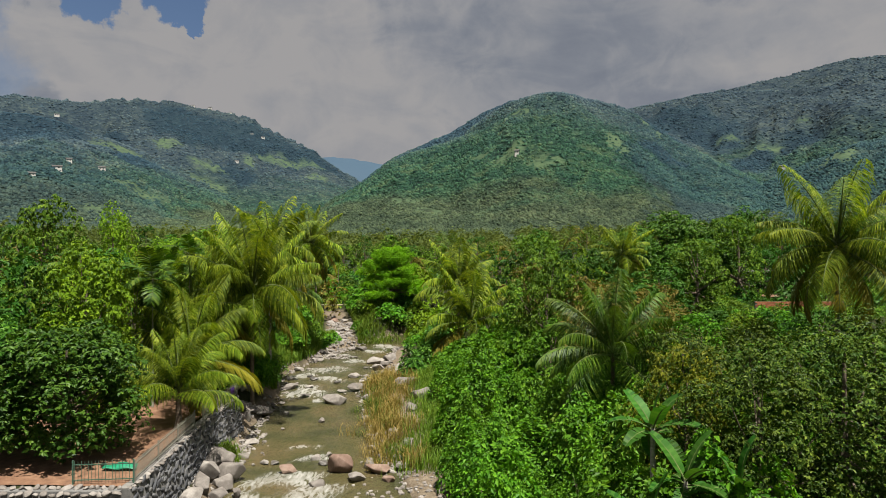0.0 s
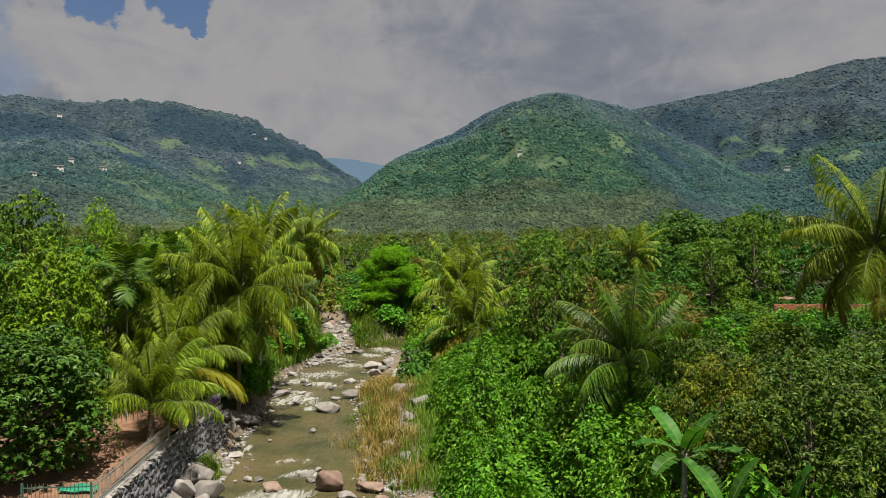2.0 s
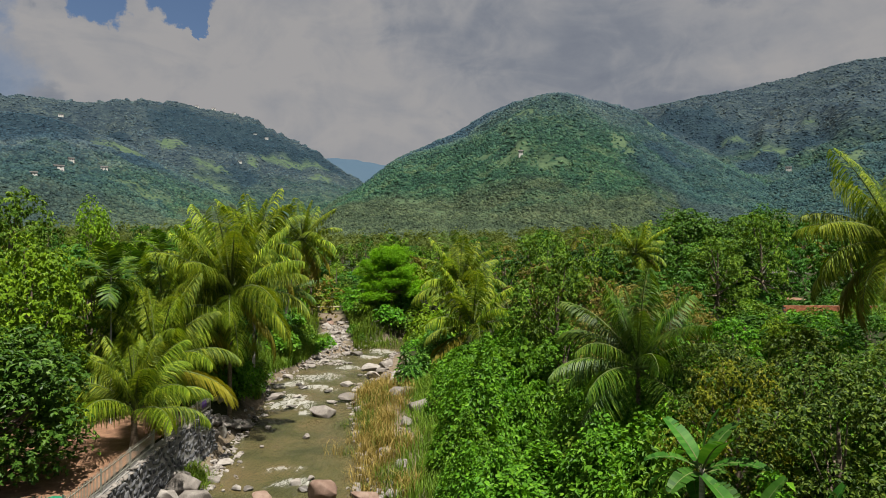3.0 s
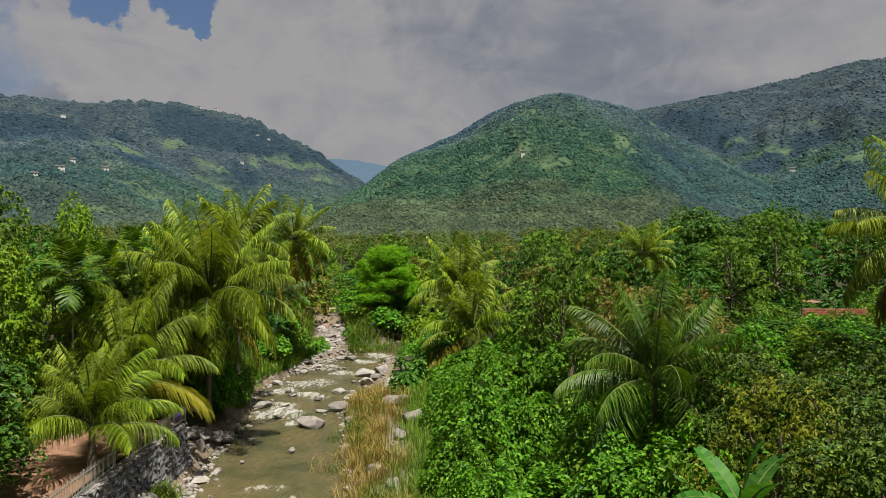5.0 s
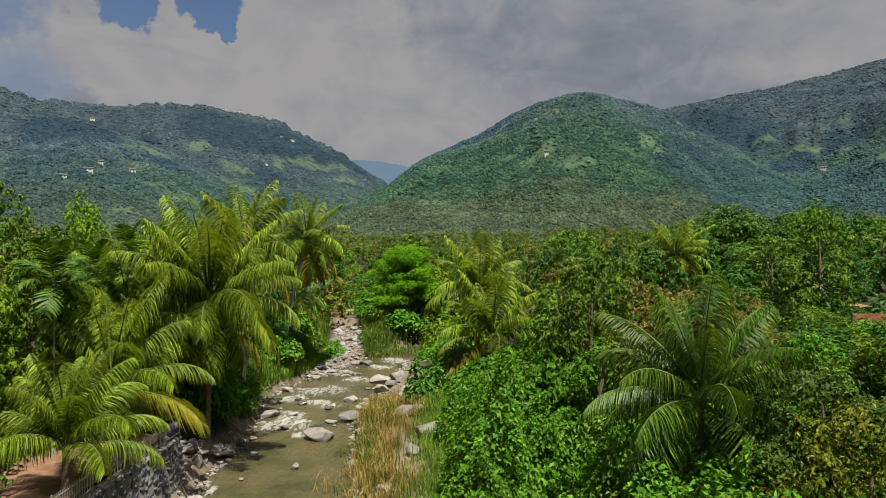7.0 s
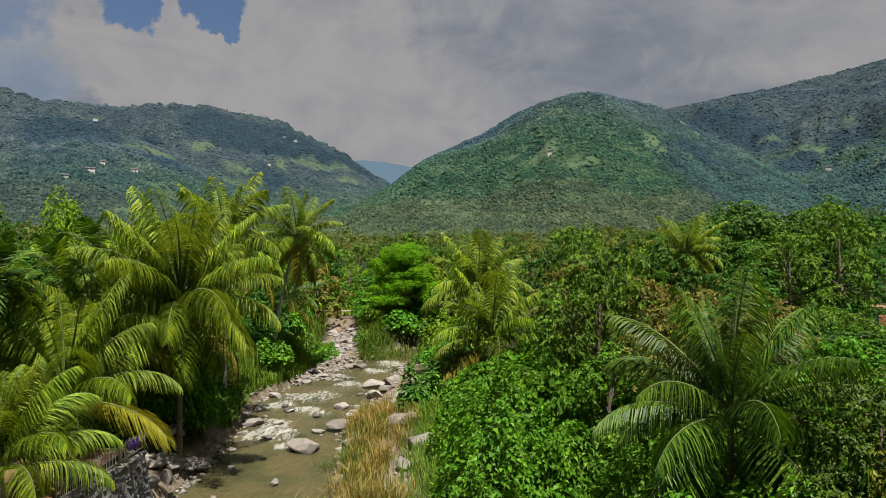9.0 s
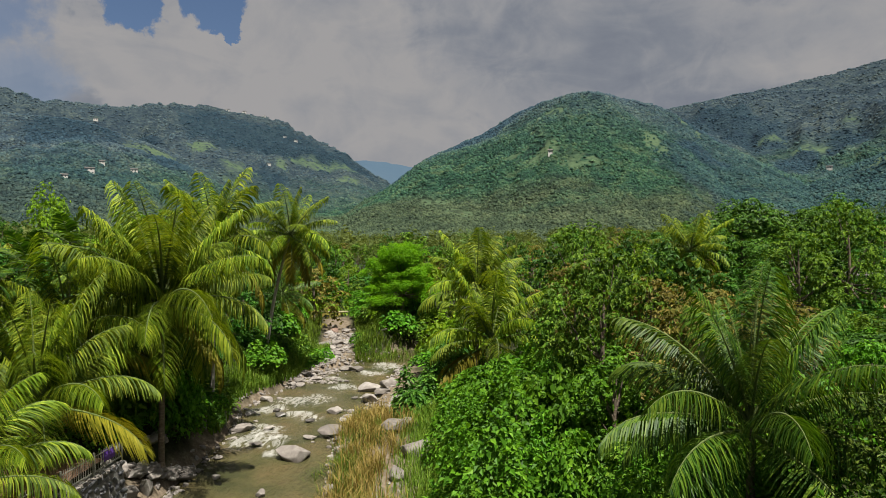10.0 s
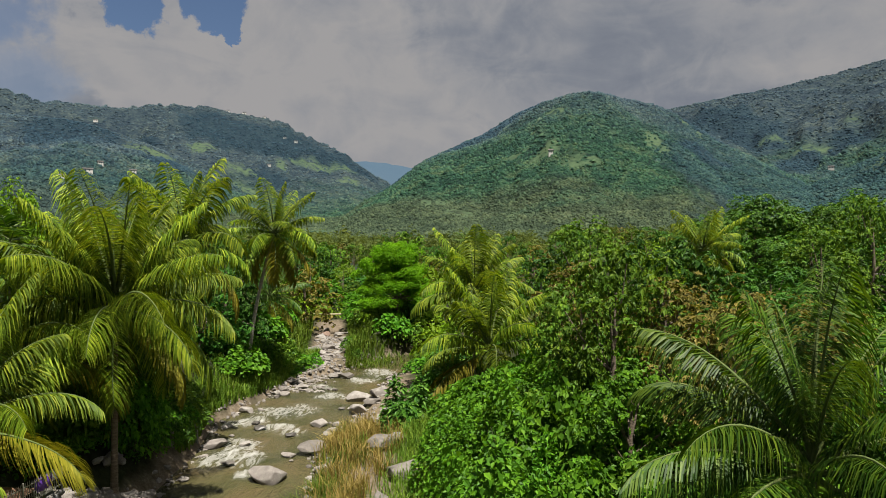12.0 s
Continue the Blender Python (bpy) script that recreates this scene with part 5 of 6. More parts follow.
PALE = [boulder_mesh(300 + i, STONE) for i in range(7)]
SMALL = [boulder_mesh(340 + i, STONE, 0.65, 3) for i in range(8)]
RED = [boulder_mesh(320 + i, RED_STONE, 0.8) for i in range(3)]
WET = [boulder_mesh(330 + i, DARK_STONE, 0.6) for i in range(3)]


def boulder(x, y, size, meshes, i, label, z=None, tall=1.0, group="river boulders"):
    z = max(float(water_z(y)) + size * 0.12, hz(x, y) + size * 0.12) if z is None else z
    ob = new("boulder", meshes[i % len(meshes)])
    ob.matrix_basis = spot(x, y, z, (i * 77) % 360, size, tall)
    return tagged(ob, label, "boulder", group)


PLACED = [
    (-6.3, 41.0, 2.5, RED, 1.35), (-9.6, 40.7, 1.5, RED, 0.9), (-3.9, 40.6, 2.1, RED, 0.7), (-2.4, 40.8, 1.5, PALE, 0.7), (-5.2, 39.2, 1.8, PALE, 0.5), (-7.3, 38.2, 1.3, PALE, 0.7), (-4.7, 41.6, 1.4, PALE, 0.9), (-3.2, 39.0, 1.2, RED, 0.7), (-7.6, 42.2, 1.0, WET, 0.7),
    (-9.4, 57.4, 2.7, PALE, 0.85), (-14.6, 63.2, 1.8, PALE, 0.95), (-9.5, 51.6, 0.9, PALE, 0.8), (-15.8, 72.0, 1.5, PALE, 0.7), (-16.4, 71.0, 0.9, PALE, 0.8), (-15.2, 78.0, 1.3, PALE, 1.0), (-14.9, 77.0, 1.0, PALE, 0.9),
    (-13.6, 80.4, 1.5, PALE, 0.7), (-11.6, 85.0, 1.9, PALE, 0.6), (-10.5, 84.8, 2.2, WET, 0.7), (-16.9, 97.4, 3.2, PALE, 0.7), (-15.4, 95.5, 2.0, PALE, 0.7), (-18.0, 108.2, 2.0, RED, 0.9), (-14.9, 105.0, 1.9, PALE, 1.0), (-17.0, 104.0, 1.6, PALE, 0.8), (-15.6, 99.5, 2.2, PALE, 0.8), (-13.6, 90.0, 1.7, PALE, 0.7), (-15.9, 91.5, 1.9, PALE, 0.8), (-18.6, 112, 2.2, PALE, 0.8), (-16.4, 109, 1.8, PALE, 0.8), (-14.0, 86.5, 1.5, PALE, 0.7),
    (-7.9, 76.7, 2.6, PALE, 0.75), (-6.4, 74.7, 1.9, PALE, 0.8), (-7.2, 72.2, 2.4, PALE, 0.7), (-6.2, 77.4, 2.2, PALE, 0.9), (-8.6, 73.2, 0.9, WET, 0.6), (-9.3, 68.6, 1.8, PALE, 0.75), (-8.3, 62.5, 3.1, PALE, 0.45), (-9.4, 61.4, 1.2, PALE, 0.5), (-12.9, 63.8, 1.0, PALE, 0.7), (-12.5, 59.6, 1.3, WET, 0.4), (-13.2, 67.5, 1.2, WET, 0.7),
    (-15.0, 50.4, 1.5, PALE, 1.2), (-15.2, 49.2, 1.3, PALE, 1.3),
    (-4.8, 68.0, 3.2, PALE, 0.5), (-4.0, 70.5, 3.0, PALE, 0.6), (-3.4, 61.1, 3.1, PALE, 0.6), (-3.0, 63.0, 1.6, PALE, 0.6), (-1.7, 56.1, 2.7, PALE, 0.8), (-2.6, 53, 2.0, PALE, 0.8), (-3.6, 47.5, 1.7, PALE, 0.8), (-2.4, 45.2, 1.5, PALE, 0.9), (-10.8, 100.0, 1.6, PALE, 0.8), (-9.6, 98.5, 1.2, PALE, 0.8), (-12.2, 101.5, 1.3, PALE, 0.8), (-9.0, 95.5, 1.3, PALE, 0.7),
]
for i, (x, y, size, kind, tall) in enumerate(PLACED):
    lab = {id(PALE): "large pale rounded boulder in the river bed", id(RED): "reddish-brown rounded boulder in the river", id(WET): "dark wet rock in the current"}[id(kind)]
    boulder(x, y, size, kind, i, lab, None, tall)
# rubble slope past the end of the wall
for i in range(56):
    x, y = -14.3 - 2.4 * ((i * 0.618) % 1), 49.4 + 5.6 * ((i * 0.377) % 1)
    boulder(x, y, 0.45 + 1.0 * ((i * 0.719) % 1), SMALL, i, "pale angular boulder in the rubble slope", 0.3 + 0.9 * (-14.5 - x), 0.9, "rubble past the wall")
# rubble piled against the wall's foot
for i, (x, y, z, size, tall) in enumerate([(-13.4, 39.6, 0.9, 2.3, 1.2), (-12.5, 38.7, 0.5, 2.1, 1.3), (-13.4, 37.6, 0.9, 2.0, 1.1), (-12.4, 37.2, 0.35, 1.6, 1.1), (-13.3, 36.2, 0.6, 2.2, 1.1), (-12.2, 35.6, 0.25, 1.5, 1.0), (-13.2, 34.6, 0.5, 2.0, 1.1), (-12.2, 33.8, 0.2, 1.7, 1.0), (-13.1, 32.8, 0.4, 2.3, 1.1), (-12.2, 31.6, 0.1, 1.8, 1.0), (-13.9, 40.6, 1.0, 1.4, 1.0), (-11.4, 36.4, 0.1, 1.1, 0.8), (-11.3, 34.6, 0.0, 0.9, 0.9)]):
    boulder(x, y, size, PALE, i + 2, "large pale boulder piled against the river wall", z, tall, "boulders under the wall")
BR = random.Random(9)
for i in range(75):
    y = 30 + 62 * BR.random()
    side = -1 if BR.random() < (0.25 if y < 76 else 0.55) else 1
    off = float(river_w(y)) * (1.0 + BR.gauss(0.06, 0.16))
    x = float(river_x(y)) + side * off
    if y < 47 and side < 0 and x < float(yard_edge(y)) + 0.9:
        continue
    boulder(x, y, abs(BR.gauss(0.5, 0.5)) + 0.25, SMALL, i, "pale river stone at the water's edge", max(float(water_z(y)) + 0.05, hz(x, y)), BR.uniform(0.6, 1.0), "stones along the banks")
for i in range(12):
    y = BR.uniform(31, 96)
    x = float(river_x(y)) + BR.uniform(-0.75, 0.75) * float(river_w(y))
    boulder(x, y, BR.uniform(0.4, 1.1), (SMALL, WET)[i % 2], i, "small stone breaking the current", None, 0.8, "stones in the current")
for i in range(55):
    y = BR.uniform(80, 112)
    x = float(np.interp(y, DRY_Y, DRY_X)) + BR.gauss(0, 1.3)
    boulder(x, y, 0.55 + 1.9 * BR.random() ** 2, SMALL, i, "pale boulder in the stony side channel", hz(x, y) + 0.1, BR.uniform(0.6, 1.0), "upper stream boulders")


def pebbles(name, label, seed, n, place, lo, hi, mat):
    r = np.random.RandomState(seed)
    v0, f0 = ball(1, 0.5, 0)
    x, y = place(r, n)
    z = np.maximum(land_z(x, y), water_z(y))
    s = r.uniform(lo, hi, n)[:, None] * r.uniform(0.5, 1.1, (n, 3)) * np.array([1, 1, 0.7])
    V = v0[None] * s[:, None, :] * r.uniform(0.65, 1.2, (n, len(v0), 1)) + np.stack([x, y, z + 0.02], 1)[:, None, :]
    F = f0[None] + (np.arange(n) * len(v0))[:, None, None]
    tagged(new(name, mesh_from(name, V.reshape(-1, 3), F.reshape(-1, 3), mat)), label, "stones", kind="stuff")


def both_banks(r, n):
    y = r.uniform(28, 95, n)
    x = river_x(y) + np.where(r.rand(n) < 0.5, -1, 1) * river_w(y) * (1 + np.abs(r.normal(0, 0.2, n)))
    x = np.where((y < 49), np.maximum(x, yard_edge(y) + 0.7), x)
    return x, y


def upper_bed(r, n):
    y = 79 + 29 * r.rand(n)
    return np.interp(y, DRY_Y, DRY_X) + r.normal(0, 1.15, n), y


def wall_rubble(r, n):
    y = r.uniform(30, 49, n)
    return yard_edge(y) + 1.2 + np.abs(r.normal(0, 0.7, n)), y


def gravel_bar(r, n):
    return r.uniform(-5.5, 1.0, n), 35.0 + 26 * r.rand(n) ** 2.2


pebbles("bank_pebbles", "pale cobbles and gravel along the river banks", 5, 900, both_banks, 0.1, 0.55, STONE)
pebbles("upper_cobbles", "pale cobbles in the dry side channel", 8, 650, upper_bed, 0.2, 0.7, STONE)
pebbles("wall_rubble", "pale broken stones at the wall's foot", 7, 260, wall_rubble, 0.18, 0.6, STONE)
pebbles("bar_pebbles", "pale cobbles on the gravel bar", 6, 260, gravel_bar, 0.1, 0.42, STONE)


# ---- reeds and grass ----
def blades(name, label, seed, n, place, lo, hi, wide, leaf, spread=0.35):
    r = np.random.RandomState(seed)
    x, y = place(r, n)
    z = land_z(x, y)
    h = r.uniform(lo, hi, n)
    a = r.uniform(0, 6.28, n)
    lean = r.uniform(0.05, spread, n)
    d = np.stack([np.cos(a), np.sin(a), 0 * a], 1)
    s = np.stack([-np.sin(a), np.cos(a), 0 * a], 1)
    P = np.stack([x, y, z - 0.05], 1)
    up = np.array([[0, 0, 1.0]])
    p1 = P + d * (lean * h * 0.35)[:, None] + up * (h * 0.6)[:, None]
    p2 = P + d * (lean * h * 1.3)[:, None] + up * (h * (1 - 0.4 * lean))[:, None]
    w = wide * r.uniform(0.6, 1.3, n)[:, None]
    V = np.stack([P - s * w * 0.5, P + s * w * 0.5, p1 + s * w * 0.45, p1 - s * w * 0.45, p2], 1).reshape(-1, 3)
    b = np.arange(n)[:, None] * 5
    tagged(new(name, mesh_from(name, V, [b + np.array([[0, 1, 2, 3]]), b + np.array([[3, 2, 4]])], LEAF[leaf])), label, "grass", kind="stuff")


def reed_bar(r, n):
    """Tufts of reeds with bare stones between them."""
    k = 62
    cy = 40 + 28 * r.rand(k)
    cx = np.interp(cy, [40, 46, 55, 68], [-3.2, -3.7, -5.4, -5.8]) + r.normal(0, 0.95, k)
    i = r.randint(0, k, n)
    return cx[i] + r.normal(0, 0.36, n), cy[i] + r.normal(0, 0.42, n)


def green_bar(r, n):
    y = 39 + 30 * r.rand(n)
    return np.interp(y, [39, 50, 69], [-0.3, -0.2, -1.4]) + r.normal(0, 1.2, n), y


def left_bank(r, n):
    y = 60 + 36 * r.rand(n)
    return np.minimum(river_x(y) - river_w(y), -14.6) - 0.9 - np.abs(r.normal(0, 1.4, n)), y


def wall_foot(r, n):
    return -13.7 + r.normal(0, 0.4, n), 42.6 + r.normal(0, 0.8, n)


blades("reeds", "dry yellow-brown reeds on the gravel bar", 21, 6200, reed_bar, 0.5, 1.7, 0.036, "reed", 0.6)
blades("reed_shoots", "fresh green shoots among the dry reeds", 25, 2600, reed_bar, 0.5, 1.4, 0.036, "grass", 0.6)
blades("green_reeds", "green grass behind the reeds", 22, 9500, green_bar, 0.5, 1.3, 0.036, "grass", 0.5)
def scrub_floor(r, n):
    y = r.uniform(90, 132, n)
    return np.interp(y, DRY_Y, DRY_X) + np.where(r.rand(n) < 0.7, 1, -1) * (2.5 + np.abs(r.normal(0, 3.0, n))), y


blades("scrub_grass", "long green grass beside the stony channel", 26, 9000, scrub_floor, 0.7, 1.9, 0.09, "grass", 0.6)
blades("bank_grass", "bright-green grass on the river bank", 23, 7000, left_bank, 0.5, 1.3, 0.07, "grass", 0.6)
blades("wall_grass", "yellow-green grass at the foot of the wall", 24, 900, wall_foot, 0.4, 1.0, 0.04, "grass", 0.6)


# ---- yard, wall and fence ----
def build_yard():
    xs, ys = np.arange(-40, -14.0, 0.35), np.arange(29.8, 47.6, 0.35)
    X, Y = np.meshgrid(xs, ys, indexing="ij")
    X = np.minimum(X, yard_edge(Y) + 0.02)
    Z = 2.80 + 0.02 * (Y - 30) + 0.05 * ripple(X, Y, 1.5, 9) + 0.015 * ripple(X, Y, 0.3, 2)
    n, m = X.shape
    i, j = np.meshgrid(np.arange(n - 1), np.arange(m - 1), indexing="ij")
    f = np.stack([i * m + j, (i + 1) * m + j, (i + 1) * m + j + 1, i * m + j + 1], -1).reshape(-1, 4)
    tagged(new("yard_ground", mesh_from("yard_ground", np.stack([X, Y, Z], -1).reshape(-1, 3), f, SOIL, True)), "bare reddish soil of the riverside yard", "yard", kind="structure")


build_yard()


def river_wall():
    root = tagged(new("wall_river"), "grey rubble-stone retaining wall along the river", "wall", kind="structure")
    ys = np.linspace(29.5, 48.0, 20)
    xs = yard_edge(ys)
    top, out = 2.72, 0.55
    b = Build()
    sec = []
    for x, y in zip(xs, ys):
        sec.append([(x - 0.05, y, top), (x + 0.42, y, top), (x + 0.42 + out, y, -0.6), (x - 0.05, y, -0.6)])
    V = np.array(sec).reshape(-1, 3)
    f = []
    for i in range(len(ys) - 1):
        for k in range(4):
            f.append((i * 4 + k, i * 4 + (k + 1) % 4, (i + 1) * 4 + (k + 1) % 4, (i + 1) * 4 + k))
    b.add(V, f).add(V[:4], [(0, 1, 2, 3)]).add(V[-4:], [(3, 2, 1, 0)])
    part("core", b.mesh("core", MORTAR), root)
    c = Build()
    for x0, y0, x1, y1 in zip(xs[:-1], ys[:-1], xs[1:], ys[1:]):
        v, q = box(-0.04, 0, 0, 0.36, 1, 0.05)
        v = np.stack([v[:, 0] + x0 + (x1 - x0) * v[:, 1], y0 + (y1 - y0) * v[:, 1], top + v[:, 2]], 1)
        c.add(v, q)
    part("coping", c.mesh("coping", CONCRETE), root, "pale concrete coping")
    stones = []
    for i in range(5):
        v, q = ball(2, 0.5, 400 + i, 0.05, (0.35, 1.0, 0.8), 5)
        stones.append(mesh_from("stone", v, q, WALL_STONE, True))
    r = random.Random(3)
    pale = []
    for i in range(4):
        v, q = ball(2, 0.5, 440 + i, 0.05, (0.9, 1.0, 0.7), 13)
        pale.append(mesh_from("top_stone", v, q, STONE, True))
    for k in range(62):
        y = 29.7 + k * 0.29
        ob = part("top_stone", pale[k % 4], root)
        ob.matrix_basis = Matrix.Translation((float(yard_edge(y)) + r.uniform(0.3, 0.5), y, top + r.uniform(-0.06, 0.04))) @ pose(0, 0, 0, r.uniform(-20, 20), r.uniform(-10, 25), r.uniform(0, 360)) @ Matrix.Diagonal((r.uniform(0.28, 0.45), r.uniform(0.3, 0.5), r.uniform(0.22, 0.36), 1))
    n = 0
    for row in range(8):
        y = 29.6 + r.uniform(0, 0.3)
        while y < 47.9 and n < 300:
            w = r.uniform(0.34, 0.68)
            z = 0.15 + row * 0.34 + r.uniform(-0.13, 0.13)
            t = (top - z) / (top + 0.6)
            ob = part("stone", stones[n % 5], root)
            ob.matrix_basis = Matrix.Translation((float(yard_edge(y)) + 0.43 + out * t, y + w / 2, z)) @ pose(0, 0, 0, r.uniform(-50, 50), 10 + r.uniform(-8, 8), r.uniform(-8, 14)) @ Matrix.Diagonal((r.uniform(0.35, 0.6), w * 1.12, r.uniform(0.3, 0.54), 1))
            y += w
            n += 1


river_wall()


def front_wall():
    root = tagged(new("wall_yard"), "low dry-laid wall of pale stones under the fence", "wall", kind="structure")
    v, q = box(-30, 29.3, 0.6, -14.4, 29.9, 2.7)
    part("core", Build().add(v, q).mesh("core", MORTAR), root)
    stones = []
    for i in range(7):
        v, q = ball(2, 0.5, 420 + i, 0.05, (1.0, 0.8, 0.85), 13)
        stones.append(mesh_from("stone", v, q, STONE, True))
    r = random.Random(5)
    n = 0
    for row in range(7):
        x = -23.0 + r.uniform(0, 0.3)
        top = row == 6
        while x < -14.5 and n < 270:
            w = r.uniform(0.22, 0.6)
            y = 29.62 if top else 29.22 - 0.035 * (6 - row)
            z = 2.74 if top else 1.3 + row * 0.26 + r.uniform(-0.06, 0.06)
            ob = part("stone", stones[n % 7], root)
            ob.matrix_basis = Matrix.Translation((x + w / 2, y, z)) @ pose(0, 0, 0, r.uniform(-25, 25), r.uniform(-20, 20), r.uniform(-70, 70)) @ Matrix.Diagonal((w * 1.2, r.uniform(0.35, 0.7) if top else r.uniform(0.45, 0.7), r.uniform(0.2, 0.4), 1))
            x += w
            n += 1


front_wall()


def fence_run(label, a, b, z, height, gap, mat, posts):
    """A run of iron fence from a to b: posts, two rails, pickets."""
    a, b = Vector(a), Vector(b)
    length, turn = (b - a).length, math.degrees(math.atan2(b.y - a.y, b.x - a.x))
    root = thing("iron_fence", label, "fence", pose(a.x, a.y, z, 0, 0, turn), "fence runs of the yard")
    v, q = box(0, -0.015, -0.02, length, 0.015, 0.02)
    rail = mesh_from("rail", v, q, mat)
    for h in (0.12, height * 0.82):
        part("rail", rail, root, "", Matrix.Translation((0, 0, h)))
    pk = Build().add(*tube([(0, 0, 0.05), (0, 0, height * 0.95), (0, 0, height)], [0.012, 0.012, 0.002], 5)).mesh("picket", mat)
    n = int(length / gap)
    for i in range(n):
        part("picket", pk, root, "", Matrix.Translation(((i + 0.5) * gap, 0, 0)))
    v, q = box(-0.03, -0.03, -0.1, 0.03, 0.03, height + 0.02)
    po = mesh_from("post", v, q, mat)
    for i in range(posts):
        part("post", po, root, "", Matrix.Translation((length * i / (posts - 1), 0, 0)))


fence_run("green iron picket fence along the yard's front wall", (-16.85, 29.95, 0), (-14.2, 30.2, 0), 2.85, 1.0, 0.15, GREEN_METAL, 2)
fence_run("grey iron fence on the river wall's coping", (-14.2, 30.3, 0), (-14.95, 39.6, 0), 2.83, 0.95, 0.13, GREY_METAL, 4)


fence_run("grey iron fence at the far end of the river wall", (-14.95, 41.0, 0), (-15.13, 48.3, 0), 2.83, 0.95, 0.13, GREY_METAL, 4)
for x, y, h in ((-16.0, 60.0, 1.7), (-15.9, 63.2, 1.6)):
    v, q = box(-0.09, -0.09, -0.4, 0.09, 0.09, h)
    ob = new("concrete_post", mesh_from("concrete_post", v, q, CONCRETE))
    ob.matrix_basis = pose(x, y, hz(x, y))
    tagged(ob, "weathered concrete fence post under the palms", "post", "posts on the bank")


def cloth(name, label, mat, m, wide, long):
    """A cloth hung over a rail: two hanging flaps with folds."""
    v, f = [], []
    prof = [(-0.05, -long), (-0.06, -long * 0.5), (-0.035, -0.05), (0, 0.02), (0.035, -0.05), (0.06, -long * 0.4), (0.05, -long * 0.8)]
    for i in range(10):
        for y, z in prof:
            v.append((wide * i / 9, y + 0.02 * math.sin(i * 1.7) * (z < -0.1), z * (1 + 0.06 * math.sin(i * 2.3))))
    k = len(prof)
    for i in range(9):
        for j in range(k - 1):
            f.append((i * k + j, (i + 1) * k + j, (i + 1) * k + j + 1, i * k + j + 1))
    ob = new(name, mesh_from(name, np.array(v), np.array(f), mat, True))
    sol = ob.modifiers.new("thickness", "SOLIDIFY")
    sol.thickness = 0.012
    ob.matrix_basis = m
    return tagged(ob, label, "cloth")


cloth("purple_cloth", "purple cloth hung over the iron fence", PURPLE, pose(-15.12, 46.7, 3.64, 0, 0, 91), 0.9, 0.5)
cloth("white_cloth", "white cloth hung over the iron fence", LINEN, pose(-15.14, 47.6, 3.64, 0, 0, 91), 0.5, 0.35)


def tarp():
    v = []
    for i in range(9):
        for j in range(4):
            v.append((i * 0.2, j * 0.13, 0.1 + 0.04 * math.sin(i * 1.3 + j) + 0.07 * j - 0.01 * abs(i - 5) * j))
    f = [(i * 4 + j, (i + 1) * 4 + j, (i + 1) * 4 + j + 1, i * 4 + j + 1) for i in range(8) for j in range(3)]
    me = mesh_from("green_tarpaulin", np.array(v), np.array(f), GREEN_TARP, True)
    ob = new("green_tarpaulin", me)
    sol = ob.modifiers.new("thickness", "SOLIDIFY")
    sol.thickness = 0.03
    ob.matrix_basis = pose(-16.4, 31.6, 2.85)
    tagged(ob, "rumpled bright-green tarpaulin lying behind the fence", "tarpaulin")


tarp()


def house(label, x, y, w, d, h, turn=0, roof=TIN, wall=WHITE_WALL, z=None):
    root = thing("house", label, "house", pose(x, y, hz(x, y) if z is None else z, 0, 0, turn), "houses on the slopes")
    v, q = box(-w / 2, -d / 2, -3, w / 2, d / 2, h)
    part("wall", Build().add(v, q).mesh("wall", wall), root)
    rf = np.array([(-w / 2 - 0.5, -d / 2 - 0.6, h), (w / 2 + 0.5, -d / 2 - 0.6, h), (w / 2 + 0.5, d / 2 + 0.6, h), (-w / 2 - 0.5, d / 2 + 0.6, h), (-w / 2 - 0.5, 0, h + d * 0.25), (w / 2 + 0.5, 0, h + d * 0.25)])
    me = Build().add(rf, [(0, 1, 5, 4), (2, 3, 4, 5)]).add(rf, [(0, 4, 3), (1, 2, 5)]).add(rf, [(3, 2, 1, 0)]).mesh("roof", roof)
    part("roof", me, root)
    for k in range(2):
        v, q = box(-w * 0.3 + k * w * 0.4, -d / 2 - 0.03, h * 0.35, -w * 0.3 + k * w * 0.4 + w * 0.15, -d / 2 + 0.02, h * 0.75)
        part("window", Build().add(v, q).mesh("window", DARK_OPENING), root)
    return root


def polar(az, r):
    return r * math.sin(radians(az)), r * math.cos(radians(az))


for az, r, w in ((-30.4, 881, 15), (-29.6, 941, 9), (-27.4, 962, 12), (-32.0, 817, 10), (6.4, 674, 6), (-17.4, 1687, 12), (-15.3, 2206, 16), (-19.5, 2560, 20), (-20.8, 2570, 18), (-17.9, 2560, 16), (-30.4, 2148, 18), (27.3, 1225, 12), (-16.2, 2180, 14)):
    x, y = polar(az, r)
    house("small pale house on the wooded slope", x, y, w * 0.7, 6, 3.4 if r < 2000 else 5.0, az * -1)


def pole_bridge():
    root = thing("pole_bridge", "bamboo poles laid across the upper stream", "footbridge", pose(-18.9, 122, 3.1, 0, 0, -4))
    for k in range(3):
        s = np.linspace(-5.5, 5.5, 9)
        me = Build().add(*tube(np.stack([s, 0 * s + k * 0.16, 0.06 * np.sin(s + k)], 1), np.full(9, 0.10), 6)).mesh("pole", BAMBOO, True)
        part("pole", me, root)
    for sx in (-4.8, 4.8):
        me = Build().add(*tube([(sx, 0.1, -2.5), (sx, 0.1, 0.1)], [0.08, 0.07], 6)).mesh("support", BAMBOO, True)
        part("support", me, root)


pole_bridge()


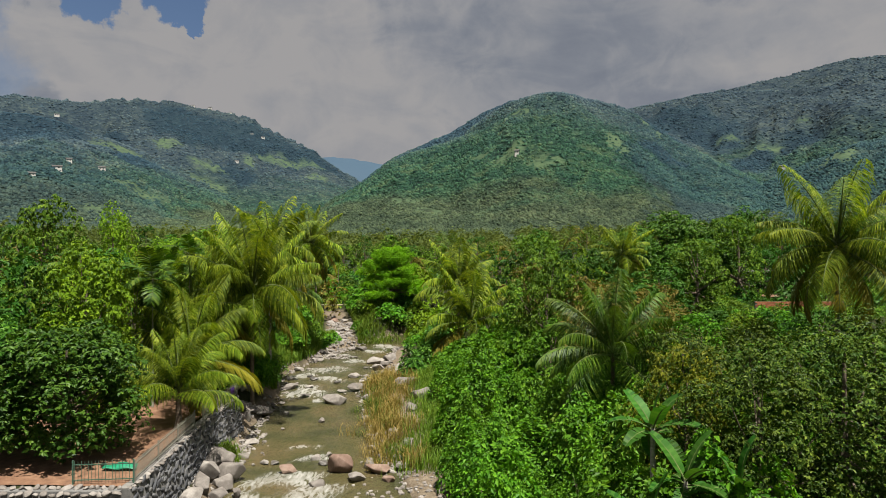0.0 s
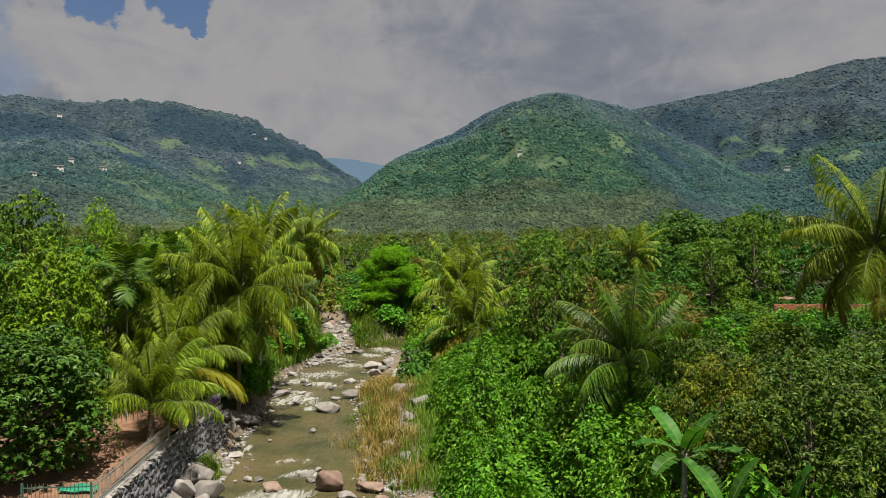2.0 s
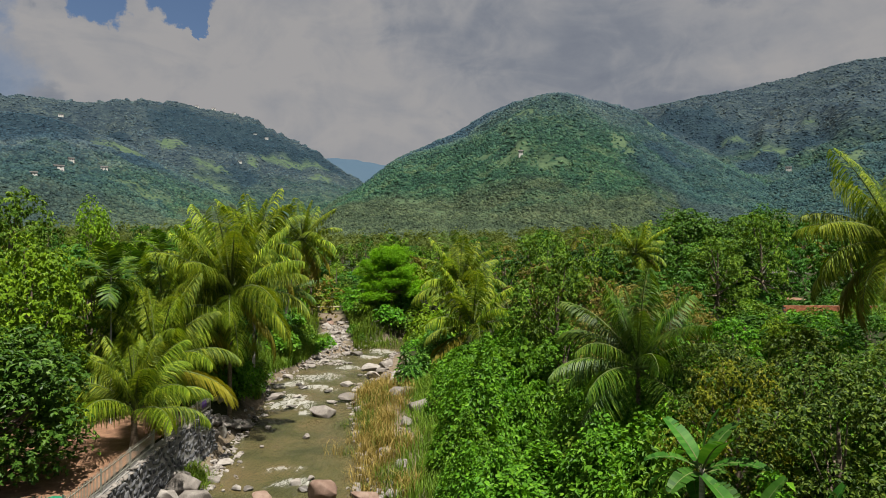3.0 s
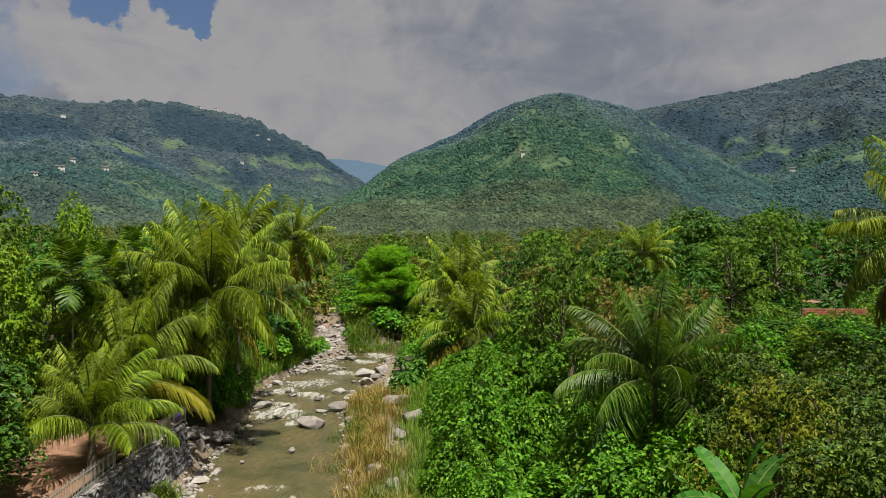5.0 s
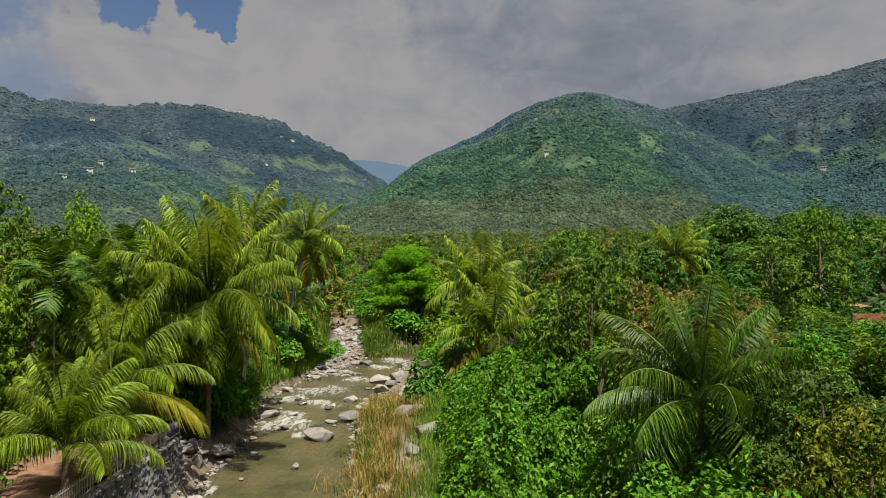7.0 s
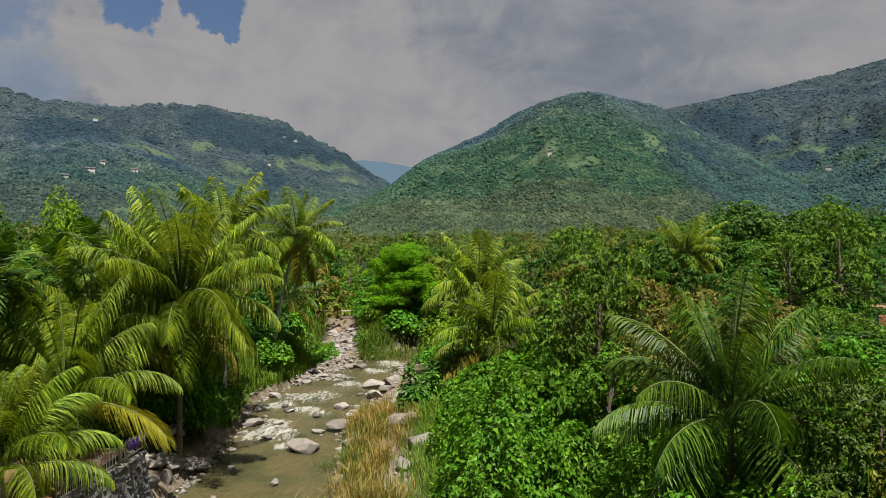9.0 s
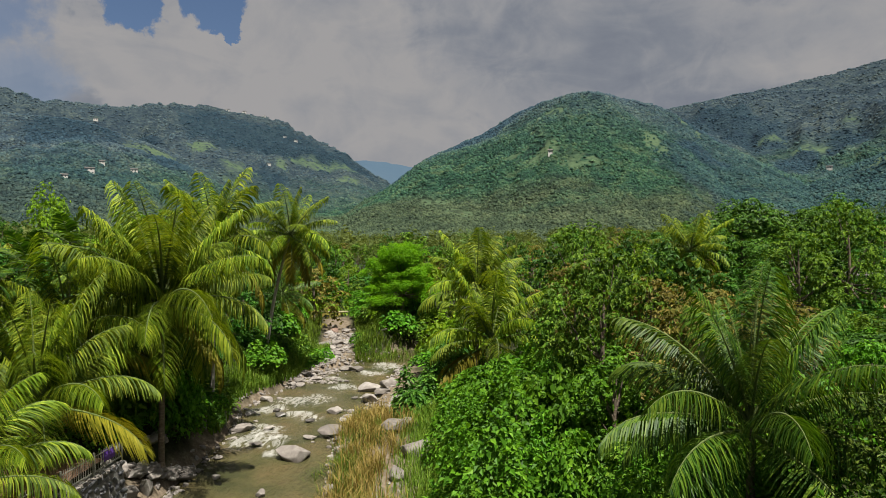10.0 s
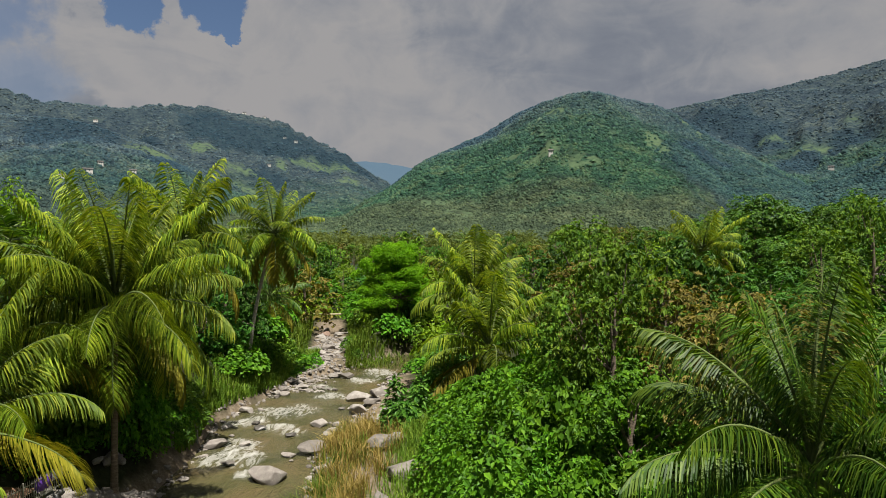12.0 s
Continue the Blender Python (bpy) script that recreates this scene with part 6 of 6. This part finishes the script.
def brick_wall():
    x0, x1, y, z = 31.5, 40.5, 66.4, 7.4
    root = tagged(new("wall_brick"), "low orange brick garden wall on the rise", "wall", kind="structure")
    v, q = box(x0, y, z - 1.5, x1, y + 0.2, z + 0.78)
    part("core", Build().add(v, q).mesh("core", MORTAR), root)
    r = random.Random(8)
    v, q = box(-0.5, -0.03, 0.012, 0.5, 0.03, 0.158)
    brick = mesh_from("brick", v, q, BRICK)
    for row in range(6):
        x = x0 + (0.2 if row % 2 else 0.0)
        while x < x1 - 0.3 and row * 0.17 < 0.75:
            ob = part("brick", brick, root)
            ob.matrix_basis = Matrix.Translation((x + 0.2, y - 0.005 + r.uniform(-0.008, 0.008), z - 0.05 + row * 0.17)) @ Matrix.Diagonal((0.385, 1, 1, 1))
            x += 0.4


def shed():
    x, y = 45.5, 94.0
    z = hz(x, y)
    root = thing("shed", "open white-walled shed with a tin roof among trees", "shed", pose(x, y, z, 0, 0, 8))
    v, q = box(-2.6, 0.5, -0.3, -0.6, 2.5, 2.2)
    part("wall", Build().add(v, q).mesh("wall", WHITE_WALL), root)
    for px in (-2.7, 0.2, 2.9):
        for py in (-0.6, 2.6):
            v, q = box(px - 0.07, py - 0.07, -0.3, px + 0.07, py + 0.07, 2.5)
            part("post", Build().add(v, q).mesh("post", BARK), root)
    rf = np.array([(-3.1, -1.0, 2.45), (3.3, -1.0, 2.45), (3.3, 3.0, 2.9), (-3.1, 3.0, 2.9)])
    part("roof", Build().add(np.concatenate([rf, rf + np.array([0, 0, 0.06])]), [(3, 2, 1, 0), (4, 5, 6, 7), (0, 1, 5, 4), (1, 2, 6, 5), (2, 3, 7, 6), (3, 0, 4, 7)]).mesh("roof", TIN), root)


def bare_soil():
    """A worn patch of orange earth beside the shed."""
    xs, ys = np.linspace(39.5, 43, 16), np.linspace(83, 89, 20)
    X, Y = np.meshgrid(xs, ys, indexing="ij")
    X = X + 0.6 * ripple(X, Y, 2.0, 5)
    Z = land_z(X, Y) + 0.06
    n, m = X.shape
    i, j = np.meshgrid(np.arange(n - 1), np.arange(m - 1), indexing="ij")
    f = np.stack([i * m + j, (i + 1) * m + j, (i + 1) * m + j + 1, i * m + j + 1], -1).reshape(-1, 4)
    tagged(new("earth_path", mesh_from("earth_path", np.stack([X, Y, Z], -1).reshape(-1, 3), f, SOIL, True)), "worn orange earth beside the shed", "path", kind="structure")


brick_wall()
shed()
bare_soil()
